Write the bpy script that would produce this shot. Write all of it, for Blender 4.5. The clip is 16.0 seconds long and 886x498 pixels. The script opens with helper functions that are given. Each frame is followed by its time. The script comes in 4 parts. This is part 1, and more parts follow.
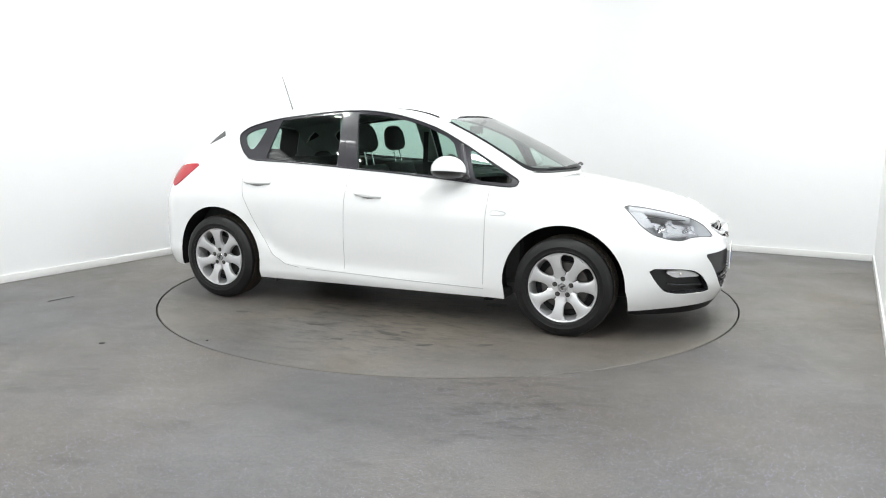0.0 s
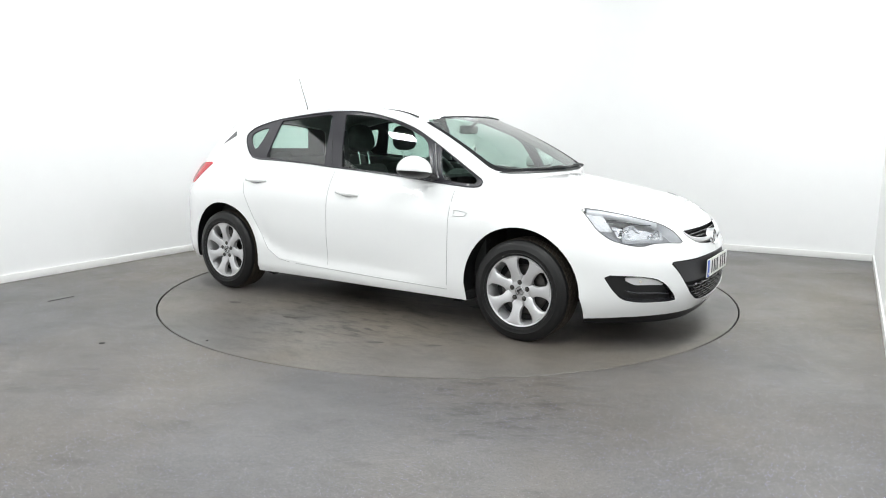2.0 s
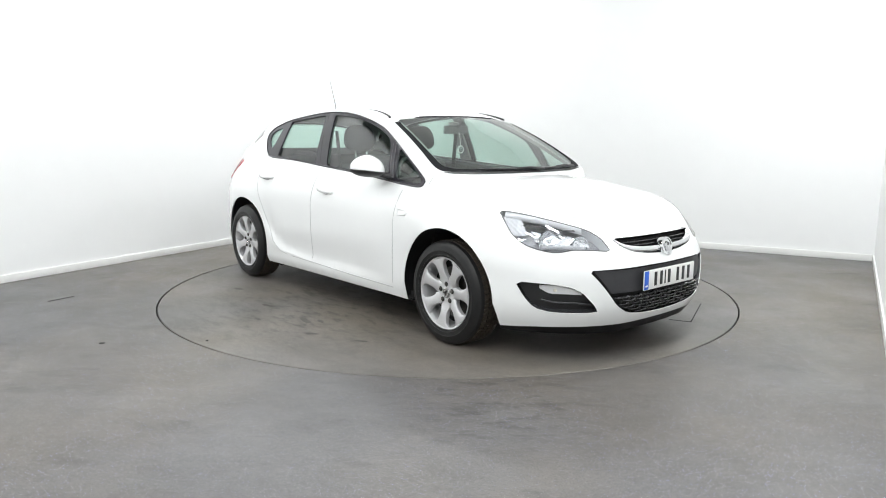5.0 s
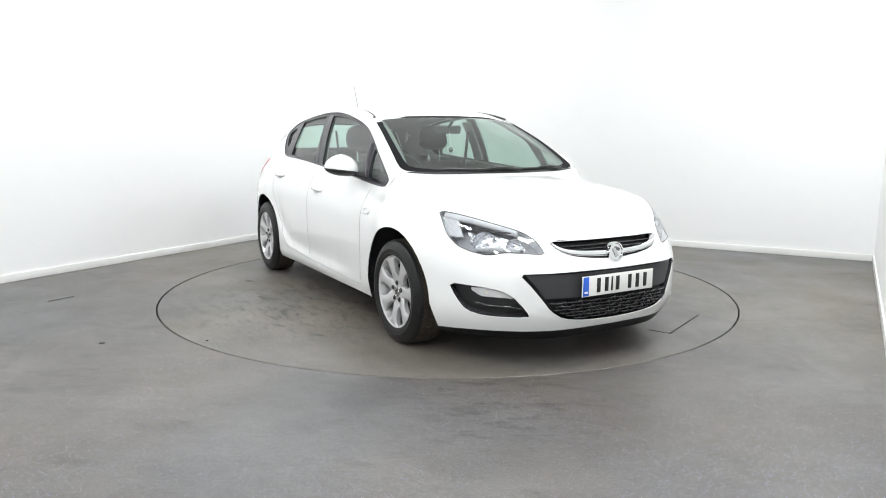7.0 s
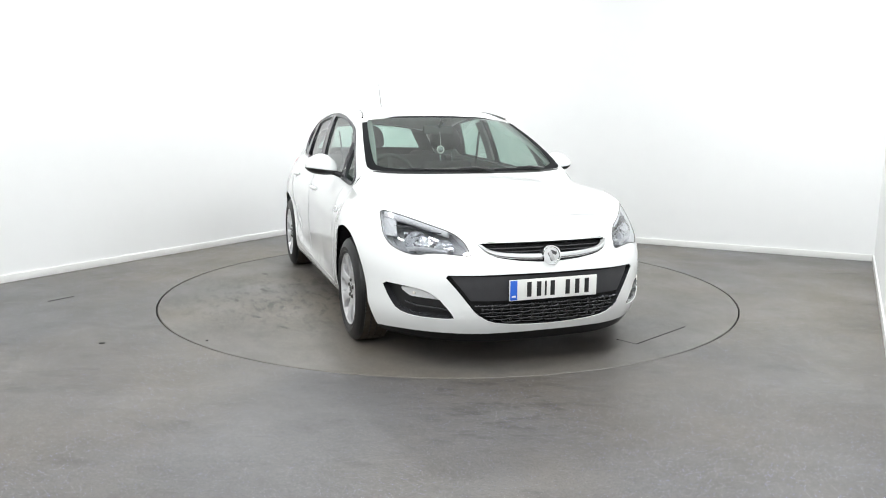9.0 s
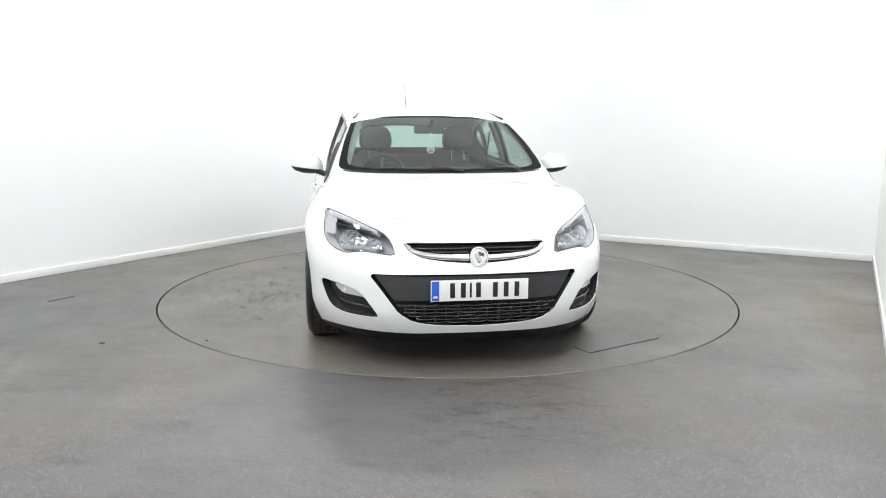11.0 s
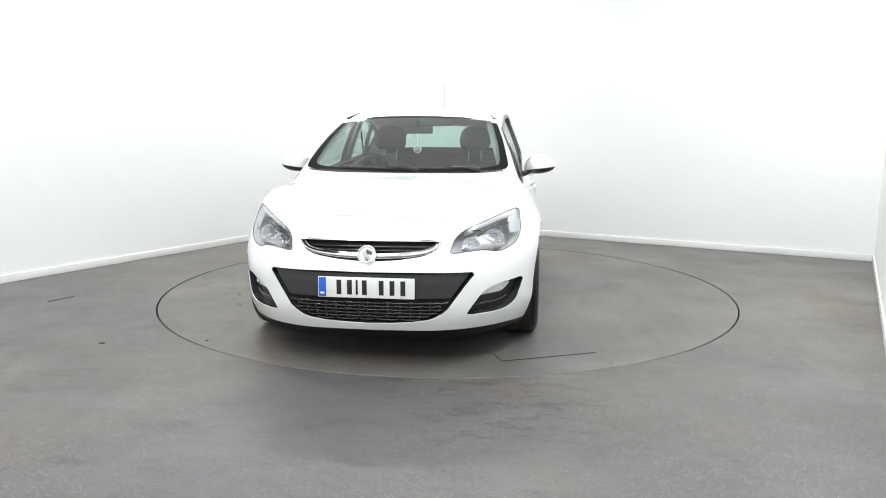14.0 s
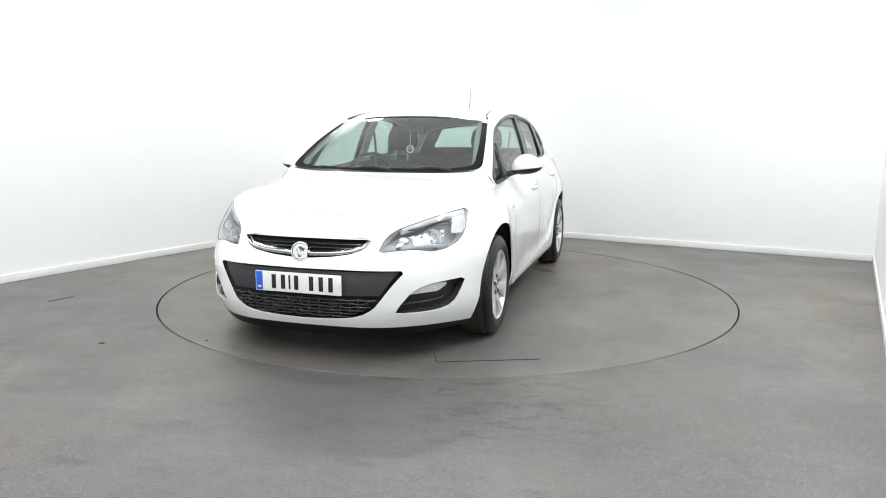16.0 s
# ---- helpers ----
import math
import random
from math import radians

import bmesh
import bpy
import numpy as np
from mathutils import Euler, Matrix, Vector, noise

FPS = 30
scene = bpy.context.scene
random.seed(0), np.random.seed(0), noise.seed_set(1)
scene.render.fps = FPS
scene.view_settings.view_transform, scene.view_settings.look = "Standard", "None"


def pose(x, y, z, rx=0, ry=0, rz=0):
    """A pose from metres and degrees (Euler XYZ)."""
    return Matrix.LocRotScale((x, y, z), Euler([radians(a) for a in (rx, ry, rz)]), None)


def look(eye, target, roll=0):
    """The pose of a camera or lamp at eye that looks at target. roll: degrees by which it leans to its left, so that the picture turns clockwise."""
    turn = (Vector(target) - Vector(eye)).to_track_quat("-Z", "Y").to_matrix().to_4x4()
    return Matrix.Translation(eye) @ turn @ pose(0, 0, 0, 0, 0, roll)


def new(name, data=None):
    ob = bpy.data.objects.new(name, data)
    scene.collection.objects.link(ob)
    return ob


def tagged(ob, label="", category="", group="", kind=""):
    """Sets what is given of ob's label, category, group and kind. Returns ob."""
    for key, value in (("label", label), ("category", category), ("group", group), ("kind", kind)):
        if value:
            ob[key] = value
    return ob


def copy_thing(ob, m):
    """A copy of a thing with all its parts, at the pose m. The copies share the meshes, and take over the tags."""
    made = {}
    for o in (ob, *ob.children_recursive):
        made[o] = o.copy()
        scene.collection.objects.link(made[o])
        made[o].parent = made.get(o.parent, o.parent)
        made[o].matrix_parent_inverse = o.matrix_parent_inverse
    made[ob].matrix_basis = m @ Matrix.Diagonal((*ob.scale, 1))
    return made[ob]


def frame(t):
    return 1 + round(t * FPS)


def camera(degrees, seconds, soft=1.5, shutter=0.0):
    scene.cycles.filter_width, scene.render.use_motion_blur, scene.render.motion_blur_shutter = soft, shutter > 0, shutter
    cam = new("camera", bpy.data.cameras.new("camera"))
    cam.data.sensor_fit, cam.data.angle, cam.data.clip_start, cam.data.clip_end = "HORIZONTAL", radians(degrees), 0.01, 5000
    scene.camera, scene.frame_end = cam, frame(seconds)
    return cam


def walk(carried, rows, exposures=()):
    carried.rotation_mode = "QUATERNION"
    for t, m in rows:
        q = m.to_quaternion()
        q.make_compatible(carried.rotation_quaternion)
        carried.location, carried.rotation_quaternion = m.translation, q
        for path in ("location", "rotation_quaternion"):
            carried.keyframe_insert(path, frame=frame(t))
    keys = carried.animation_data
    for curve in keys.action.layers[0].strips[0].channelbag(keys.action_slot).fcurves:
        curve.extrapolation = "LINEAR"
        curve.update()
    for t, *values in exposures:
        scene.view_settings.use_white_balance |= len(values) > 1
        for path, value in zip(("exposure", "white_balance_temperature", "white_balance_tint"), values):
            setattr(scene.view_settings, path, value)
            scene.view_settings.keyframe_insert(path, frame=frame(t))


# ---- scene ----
cam = camera(64.413, 16.0, soft=1.0)
EYE = (0.0, -5.781, 1.259)
walk(cam, [(0, look(EYE, (-0.0621, 4.088, -0.352), 0.236)), (16.0, look(EYE, (-0.0621, 4.088, -0.352), 0.236))])

# ---- light and exposure ----
scene.view_settings.exposure = -0.83
world = bpy.data.worlds.new("room_air")
scene.world = world
world.use_nodes = True
world.node_tree.nodes["Background"].inputs[0].default_value = (1, 1, 1, 1)
world.node_tree.nodes["Background"].inputs[1].default_value = 0.05

ROOM = 60.2          # the walls' direction, degrees
CEILING = 3.9
SPIN = (-22.638, -5.265)  # the turntable's angle at the start and degrees a second


def panel_lamp(x, y, sx, sy, watts):
    data = bpy.data.lights.new("ceiling_panel_lamp", "AREA")
    data.shape, data.size, data.size_y, data.energy = "RECTANGLE", sx, sy, watts
    data.color = (.972, 1.0, .988)
    new("ceiling_panel_lamp", data).matrix_world = pose(x, y, CEILING - .06, 0, 0, ROOM - 90)


PANELS = [(-1.3, -5.4, 80), (-3.0, -6.3, 140), (-5.0, -4.9, 60), (-.3, -4.6, 40), (.9, -3.4, 62), (-1.6, -3.3, 55), (2.0, -1.9, 105), (-3.4, -1.7, 85),
          (-4.6, -3.2, 45), (-2.5, .35, 88), (3.45, .35, 110), (-1.55, 3.3, 84), (-.5, 4.3, 60), (.15, 3.25, 96)]
for gx, gy, watts in PANELS:
    panel_lamp(gx, gy, .44, .19, watts)


# ---- materials ----
def material(name, colour, rough=.5, metal=0.0, grain=0.0, scale=20.0, bump=0.0, coat=0.0, emit=0.0, spots=0.0, spec=.5):
    m = bpy.data.materials.new(name)
    m.use_nodes = True
    n, l = m.node_tree.nodes, m.node_tree.links
    b = n["Principled BSDF"]
    b.inputs["Base Color"].default_value = (*colour, 1)
    b.inputs["Roughness"].default_value = rough
    b.inputs["Metallic"].default_value = metal
    b.inputs["Coat Weight"].default_value = coat
    b.inputs["Coat Roughness"].default_value = .04
    b.inputs["Specular IOR Level"].default_value = spec
    if emit:
        b.inputs["Emission Color"].default_value = (*colour, 1)
        b.inputs["Emission Strength"].default_value = emit
    if grain or bump:
        co = n.new("ShaderNodeTexCoord")
        fine, wide = n.new("ShaderNodeTexNoise"), n.new("ShaderNodeTexNoise")
        fine.inputs["Scale"].default_value, wide.inputs["Scale"].default_value = scale, scale / 9
        fine.inputs["Detail"].default_value = 6
        l.new(co.outputs["Object"], fine.inputs["Vector"])
        l.new(co.outputs["Object"], wide.inputs["Vector"])
        if grain:
            add = n.new("ShaderNodeMath")
            l.new(fine.outputs["Fac"], add.inputs[0])
            l.new(wide.outputs["Fac"], add.inputs[1])
            r = n.new("ShaderNodeMapRange")
            r.inputs["From Min"].default_value, r.inputs["From Max"].default_value = .6, 1.4
            r.inputs["To Min"].default_value, r.inputs["To Max"].default_value = 1 - grain, 1 + grain
            l.new(add.outputs[0], r.inputs["Value"])
            mul = n.new("ShaderNodeVectorMath")
            mul.operation = "SCALE"
            mul.inputs[0].default_value = colour
            l.new(r.outputs[0], mul.inputs["Scale"])
            l.new(mul.outputs[0], b.inputs["Base Color"])
            r2 = n.new("ShaderNodeMapRange")
            r2.inputs["To Min"].default_value, r2.inputs["To Max"].default_value = max(rough - grain * .4, .02), min(rough + grain * .4, 1)
            l.new(wide.outputs["Fac"], r2.inputs["Value"])
            l.new(r2.outputs[0], b.inputs["Roughness"])
        if bump:
            bp = n.new("ShaderNodeBump")
            bp.inputs["Strength"].default_value, bp.inputs["Distance"].default_value = bump, .002
            l.new(fine.outputs["Fac"], bp.inputs["Height"])
            l.new(bp.outputs[0], b.inputs["Normal"])
    return m


def glass(name, tint, gloss=.085, rough=.02):
    m = bpy.data.materials.new(name)
    m.use_nodes = True
    n, l = m.node_tree.nodes, m.node_tree.links
    n.clear()
    out, mix, tr, gl, fr = (n.new("ShaderNode" + k) for k in ("OutputMaterial", "MixShader", "BsdfTransparent", "BsdfGlossy", "LayerWeight"))
    tr.inputs["Color"].default_value = (*tint, 1)
    gl.inputs["Roughness"].default_value = rough
    fr.inputs["Blend"].default_value = .5
    pw, ma = n.new("ShaderNodeMath"), n.new("ShaderNodeMath")
    pw.operation, ma.operation = "POWER", "MULTIPLY_ADD"
    pw.inputs[1].default_value, ma.inputs[1].default_value, ma.inputs[2].default_value = 4.5, 1 - gloss, gloss
    l.new(fr.outputs["Facing"], pw.inputs[0])
    l.new(pw.outputs[0], ma.inputs[0])
    l.new(ma.outputs[0], mix.inputs[0])
    l.new(tr.outputs[0], mix.inputs[1])
    l.new(gl.outputs[0], mix.inputs[2])
    l.new(mix.outputs[0], out.inputs["Surface"])
    return m


def floor_material(name, colour, table=False):
    """Grey resin floor with blotches, tyre dirt and small pale and blue flakes; the fixed floor's front patch includes
    a painted reflection of the car.
    """
    m = bpy.data.materials.new(name)
    m.use_nodes = True
    n, l = m.node_tree.nodes, m.node_tree.links
    b = n["Principled BSDF"]
    co = n.new("ShaderNodeTexCoord")

    def noise_at(scale, detail=4, rough=.55, stretch=(1, 1, 1)):
        mp, t = n.new("ShaderNodeMapping"), n.new("ShaderNodeTexNoise")
        mp.inputs["Scale"].default_value = stretch
        t.inputs["Scale"].default_value, t.inputs["Detail"].default_value, t.inputs["Roughness"].default_value = scale, detail, rough
        l.new(co.outputs["Object"], mp.inputs[0])
        l.new(mp.outputs[0], t.inputs["Vector"])
        return t.outputs["Fac"]

    def ramp(src, a, b2, lo, hi):
        r = n.new("ShaderNodeMapRange")
        for k, v in (("From Min", a), ("From Max", b2), ("To Min", lo), ("To Max", hi)):
            r.inputs[k].default_value = v
        l.new(src, r.inputs["Value"])
        return r.outputs[0]

    def times(a, b2):
        k = n.new("ShaderNodeMath")
        k.operation = "MULTIPLY"
        l.new(a, k.inputs[0])
        l.new(b2, k.inputs[1])
        return k.outputs[0]
    blotch = ramp(noise_at(.55, 6, .6), .33, .67, .80, 1.2)
    fine = ramp(noise_at(11, 7, .75), .3, .7, .86, 1.14)
    dirt = ramp(noise_at(2.3, 7, .62, (1, 2.2, 1)), .52 if table else .57, .68, 1.0, .78 if table else .74)
    # The floor's front patch also carries the car's dark reflection in its colour.
    for spot, r0, r1, much in (((.02, -1.2, 0), .45, 1.2, .6),) if table else (((.28, -2.52, 0), .2, .75, .5), ((-2.4, -2.2, 0), .2, .7, .25)):
        gap = n.new("ShaderNodeVectorMath")
        gap.operation = "DISTANCE"
        gap.inputs[1].default_value = spot
        l.new(co.outputs["Object"], gap.inputs[0])
        zone = ramp(gap.outputs["Value"], r0, r1, 1, 0)
        smudge_and_reflection = ramp(noise_at(5.5, 5, .7, (1, 2.6, 1)), .50, .62, 0, much)
        k = n.new("ShaderNodeMath")
        k.operation = "SUBTRACT"
        k.inputs[0].default_value = 1
        l.new(times(zone, smudge_and_reflection), k.inputs[1])
        dirt = times(dirt, k.outputs[0])
    speck = ramp(noise_at(170, 4, .8), .35, .65, .48, 1.52)
    grit = ramp(noise_at(48, 4, .75), .3, .7, .80, 1.2)
    val = times(times(times(blotch, fine), grit), times(dirt, speck))
    sc = n.new("ShaderNodeVectorMath")
    sc.operation = "SCALE"
    sc.inputs[0].default_value = colour
    l.new(val, sc.inputs["Scale"])
    warm = n.new("ShaderNodeMix")
    warm.data_type = "RGBA"
    warm.inputs["A"].default_value = (*[c * k for c, k in zip(colour, (.95, .985, 1.06))], 1)
    warm.inputs["B"].default_value = (*[c * k for c, k in zip(colour, (1.06, 1.0, .90))], 1)
    l.new(ramp(noise_at(.45, 4), .38, .62, 0, 1), warm.inputs["Factor"])
    l.new(warm.outputs["Result"], sc.inputs[0])
    vor = n.new("ShaderNodeTexVoronoi")
    vor.inputs["Scale"].default_value = 135
    l.new(co.outputs["Object"], vor.inputs["Vector"])
    near = ramp(vor.outputs["Distance"], .20, .30, 1, 0)
    sep = n.new("ShaderNodeSeparateColor")
    l.new(vor.outputs["Color"], sep.inputs[0])
    where = ramp(noise_at(.8, 3), .36, .6, .3, 1.0)
    pick = times(ramp(sep.outputs[0], .74, .76, 0, .2 if table else .95), where)
    tone = n.new("ShaderNodeMix")
    tone.data_type = "RGBA"
    tone.inputs["A"].default_value, tone.inputs["B"].default_value = (.62, .60, .58, 1), (.26, .28, .70, 1)
    l.new(sep.outputs[1], tone.inputs["Factor"])
    mix = n.new("ShaderNodeMix")
    mix.data_type = "RGBA"
    l.new(times(near, pick), mix.inputs["Factor"])
    l.new(sc.outputs[0], mix.inputs["A"])
    l.new(tone.outputs["Result"], mix.inputs["B"])
    l.new(mix.outputs["Result"], b.inputs["Base Color"])
    l.new(ramp(noise_at(1.4, 6, .6), .3, .7, .37, .57), b.inputs["Roughness"])
    bp = n.new("ShaderNodeBump")
    bp.inputs["Strength"].default_value, bp.inputs["Distance"].default_value = .12, .002
    l.new(noise_at(160, 3), bp.inputs["Height"])
    l.new(bp.outputs[0], b.inputs["Normal"])
    return m


M_FLOOR = floor_material("grey_resin_floor", (.106, .099, .092))
M_TABLE = floor_material("worn_turntable_floor", (.120, .111, .102), True)
M_WALL = material("white_wall_paint", (.85, .855, .86), .6, grain=.012, scale=6, bump=.05)
M_BASE = material("white_gloss_board", (.80, .80, .79), .35, grain=.02, scale=15)
M_CEIL = material("pale_ceiling_paint", (.82, .82, .825), .8, grain=.02, scale=4)
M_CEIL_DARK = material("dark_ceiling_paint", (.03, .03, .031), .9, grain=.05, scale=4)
M_STAIN = material("dried_oil", (.055, .050, .044), .5, grain=.5, scale=25)
M_PIT = material("dark_gap", (.012, .012, .012), .9, grain=.2, scale=40)
M_LIGHT = material("diffuser", (.985, 1, .995), .5, emit=6.0)
M_ALU = material("brushed_aluminium", (.7, .7, .7), .35, 1.0, grain=.05, scale=60)
M_PAINT = material("white_car_paint", (.83, .84, .845), .22, coat=1.0, grain=.006, scale=300)
M_BLACK = material("black_plastic", (.012, .012, .013), .45, grain=.15, scale=220, bump=.15)
M_LIP = material("black_lip_plastic", (.007, .007, .0075), .5, grain=.15, scale=220, bump=.15, spec=.2)
M_PANEL = material("grey_black_plastic", (.03, .03, .034), .5, grain=.12, scale=300, bump=.15)
M_GLOSS = material("satin_black_trim", (.03, .03, .034), .22, coat=.5, grain=.05, scale=90)
M_PILLAR = material("anthracite_pillar_film", (.028, .027, .034), .3, coat=.2, grain=.05, scale=90)
M_CHROME = material("chrome", (.86, .87, .88), .07, 1.0, grain=.02, scale=50)
M_SATIN = material("satin_chrome", (.62, .62, .63), .22, 1.0, grain=.03, scale=50)
M_TYRE = material("tyre_rubber", (.009, .009, .0095), .40, grain=.25, scale=30, bump=.25, spec=.34)
M_SEAL = material("grey_rubber_seal", (.10, .10, .105), .55, grain=.2, scale=80)
M_TREAD = material("dusty_tyre_tread", (.05, .039, .029), .85, grain=.35, scale=40, bump=.5)
M_RIM = material("silver_alloy_paint", (.66, .66, .675), .36, .6, coat=.25, grain=.04, scale=120)
M_STEEL = material("brake_steel", (.12, .115, .11), .45, 1.0, grain=.2, scale=60)
M_WELL = material("wheel_well_liner", (.014, .014, .015), .9, grain=.3, scale=60, bump=.5)
M_CLOTH = material("dark_seat_cloth", (.05, .052, .052), .95, grain=.3, scale=350, bump=.4)
M_DASH = material("dashboard_plastic", (.065, .068, .067), .7, grain=.15, scale=300, bump=.3)
M_LINER = material("grey_headliner", (.36, .37, .36), .95, grain=.05, scale=300)
M_RED = material("red_tail_lens", (.42, .006, .016), .2, coat=.15, grain=.05, scale=40, spec=.3)
M_PLATE = material("white_plate", (.82, .82, .80), .35, grain=.015, scale=60)
M_BLUE = material("blue_plate_band", (.02, .12, .62), .35, grain=.03, scale=60)
M_INK = material("black_ink", (.015, .015, .016), .4, grain=.1, scale=200)
M_AMBER = material("amber_bulb", (.8, .76, .71), .2, grain=.05, scale=60)
M_BROW = material("pale_reflector", (.80, .805, .82), .35, .1, grain=.06, scale=60)
M_PALE = material("dim_reflector", (.58, .585, .60), .4, .2, grain=.12, scale=90)
M_LAMP = material("lamp_reflector", (.70, .71, .73), .16, 1.0, grain=.05, scale=30)
M_BOWL = material("grey_lamp_housing", (.40, .405, .42), .42, .3, grain=.1, scale=50)
M_SEAM = material("grey_joint", (.42, .42, .43), .7, grain=.1, scale=80)
M_SLAT = material("grille_slat_plastic", (.045, .045, .05), .22, coat=.5, grain=.08, scale=200)
M_FRIT = material("black_glass_border", (.010, .0105, .012), .8, grain=.1, scale=60, spec=.12)
M_GLASS = glass("tinted_car_glass", (.66, .81, .75), .125)
M_SCREEN = glass("tinted_windscreen_glass", (.70, .84, .78), .175)
M_CLEAR = glass("clear_lamp_cover", (.94, .95, .97), .09, .01)


# ---- mesh helpers ----
def part(name, bm, mat, parent, label="", smooth=40, normal=None):
    """Links a bmesh as one mesh object under a thing or a part."""
    me = bpy.data.meshes.new(name)
    if normal:
        bm.normal_update()
        if sum(f.normal.dot(normal(*f.calc_center_median())) for f in bm.faces) < 0:
            bmesh.ops.reverse_faces(bm, faces=bm.faces[:])
    bm.to_mesh(me)
    bm.free()
    me.materials.append(mat)
    if smooth and len(me.polygons):
        me.shade_smooth()
        me.set_sharp_from_angle(angle=radians(smooth))
    if normal:
        me.normals_split_custom_set_from_vertices([normal(*v.co) for v in me.vertices])
    ob = new(name, me)
    if parent:
        ob.parent = parent
    return tagged(ob, label)


def thing(name, label, category, m=None, group="", kind=""):
    ob = tagged(new(name), label, category, group, kind)
    if m:
        ob.matrix_world = m
    return ob


def block(bm, size, m=Matrix(), bevel=0.0, seg=2):
    made = bmesh.ops.create_cube(bm, size=1, matrix=m @ Matrix.Diagonal((*size, 1)))["verts"]
    if bevel:
        bmesh.ops.bevel(bm, geom=list({e for v in made for e in v.link_edges}), offset=bevel, segments=seg, affect="EDGES", profile=.6)
    return bm


def lathe(bm, profile, steps, m=Matrix(), closed=False):
    """Turns (radius, along) rows about the y axis."""
    rows = []
    for k in range(steps):
        a = 2 * math.pi * k / steps
        rows.append([bm.verts.new(m @ Vector((r * math.cos(a), y, r * math.sin(a)))) for r, y in profile])
    for k in range(steps):
        a, b = rows[k], rows[(k + 1) % steps]
        for j in range(len(profile) - (0 if closed else 1)):
            j2 = (j + 1) % len(profile)
            if (a[j].co - b[j].co).length < 1e-7 and (a[j2].co - b[j2].co).length < 1e-7:
                continue
            bm.faces.new([a[j], a[j2], b[j2], b[j]])
    bmesh.ops.remove_doubles(bm, verts=bm.verts[:], dist=1e-6)
    return bm


def tube(bm, path, radius, sides=6, cap=True):
    """A round rod along points; radius may be a list."""
    pts = [Vector(q) for q in path]
    rings = []
    for i, q in enumerate(pts):
        d = (pts[min(i + 1, len(pts) - 1)] - pts[max(i - 1, 0)]).normalized()
        a = d.cross(Vector((0, 0, 1)) if abs(d.z) < .9 else Vector((1, 0, 0))).normalized()
        c = d.cross(a)
        r = radius[i] if isinstance(radius, (list, tuple)) else radius
        rings.append([bm.verts.new(q + (a * math.cos(2 * math.pi * k / sides) + c * math.sin(2 * math.pi * k / sides)) * r) for k in range(sides)])
    for a, b in zip(rings, rings[1:]):
        for k in range(sides):
            bm.faces.new([a[k], a[(k + 1) % sides], b[(k + 1) % sides], b[k]])
    if cap:
        bm.faces.new(rings[0][::-1])
        bm.faces.new(rings[-1])
    return bm


def net(rows, bm=None, flip=False):
    """A sheet from rows of points."""
    bm = bm or bmesh.new()
    v = [[bm.verts.new(q) for q in r] for r in rows]
    for a, b in zip(v, v[1:]):
        for k in range(len(a) - 1):
            f = [a[k], a[k + 1], b[k + 1], b[k]]
            bm.faces.new(f[::-1] if flip else f)
    return bm


def round_off(pts, times=2):
    """Cuts the corners of a closed outline."""
    for _ in range(times):
        pts = [(a[0] * (1 - w) + b[0] * w, a[1] * (1 - w) + b[1] * w) for a, b in zip(pts, pts[1:] + pts[:1]) for w in (.2, .8)]
    return pts


def inside(poly, x, y):
    p = np.asarray(poly, float)
    q = np.roll(p, -1, 0)
    x, y = np.asarray(x)[..., None], np.asarray(y)[..., None]
    with np.errstate(divide="ignore", invalid="ignore"):
        c = ((p[:, 1] > y) != (q[:, 1] > y)) & (x < (q[:, 0] - p[:, 0]) * (y - p[:, 1]) / (q[:, 1] - p[:, 1]) + p[:, 0])
    return c.sum(-1) % 2 == 1


def cut_sheet(outer, pieces, step):
    """Triangles of a flat domain, cut along outlines. pieces: (name, outline), later ones on top.
    Gives the points and the triangles of each name; those of '' are left out."""
    from mathutils.geometry import delaunay_2d_cdt
    pts, edges = [], []
    for _, poly in [("", outer)] + pieces:
        first = len(pts)
        for a, b in zip(poly, poly[1:] + poly[:1]):
            d = math.hypot(b[0] - a[0], b[1] - a[1])
            k = max(1, round(d / (step * .8)))
            pts += [(a[0] + (b[0] - a[0]) * i / k, a[1] + (b[1] - a[1]) * i / k) for i in range(k)]
        edges += [(i, i + 1 if i + 1 < len(pts) else first) for i in range(first, len(pts))]
    lim = np.array(pts)
    gx, gy = np.meshgrid(np.arange(lim[:, 0].min(), lim[:, 0].max(), step), np.arange(lim[:, 1].min(), lim[:, 1].max(), step))
    gx, gy = gx.ravel(), gy.ravel()
    far = np.ones(len(gx), bool)
    for q in lim:
        far &= (gx - q[0]) ** 2 + (gy - q[1]) ** 2 > (step * .5) ** 2
    keep = far & inside(outer, gx, gy)
    allp = [Vector(q) for q in pts] + [Vector(q) for q in zip(gx[keep], gy[keep])]
    v, _, f, *_ = delaunay_2d_cdt(allp, edges, [], 0, 1e-6, False)
    v = np.array([tuple(q) for q in v])
    c = np.array([v[list(t)].mean(0) for t in f])
    names = np.where(inside(outer, c[:, 0], c[:, 1]), "body", "").astype(object)
    for name, poly in pieces:
        names[inside(poly, c[:, 0], c[:, 1]) & (names != "")] = name
    tris = {}
    for t, nm in zip(f, names):
        if nm:
            tris.setdefault(nm, []).append(t)
    return v, tris


def lay(v3, tris, side, bm=None):
    """A bmesh of triangles over 3D points; side 1 keeps y, -1 mirrors it."""
    bm = bm or bmesh.new()
    used = {}
    for t in tris:
        for i in t:
            if i not in used:
                x, y, z = v3[i]
                used[i] = bm.verts.new((x, y * side, z))
        f = [used[i] for i in t]
        try:
            bm.faces.new(f if side > 0 else f[::-1])
        except ValueError:
            pass
    return bm


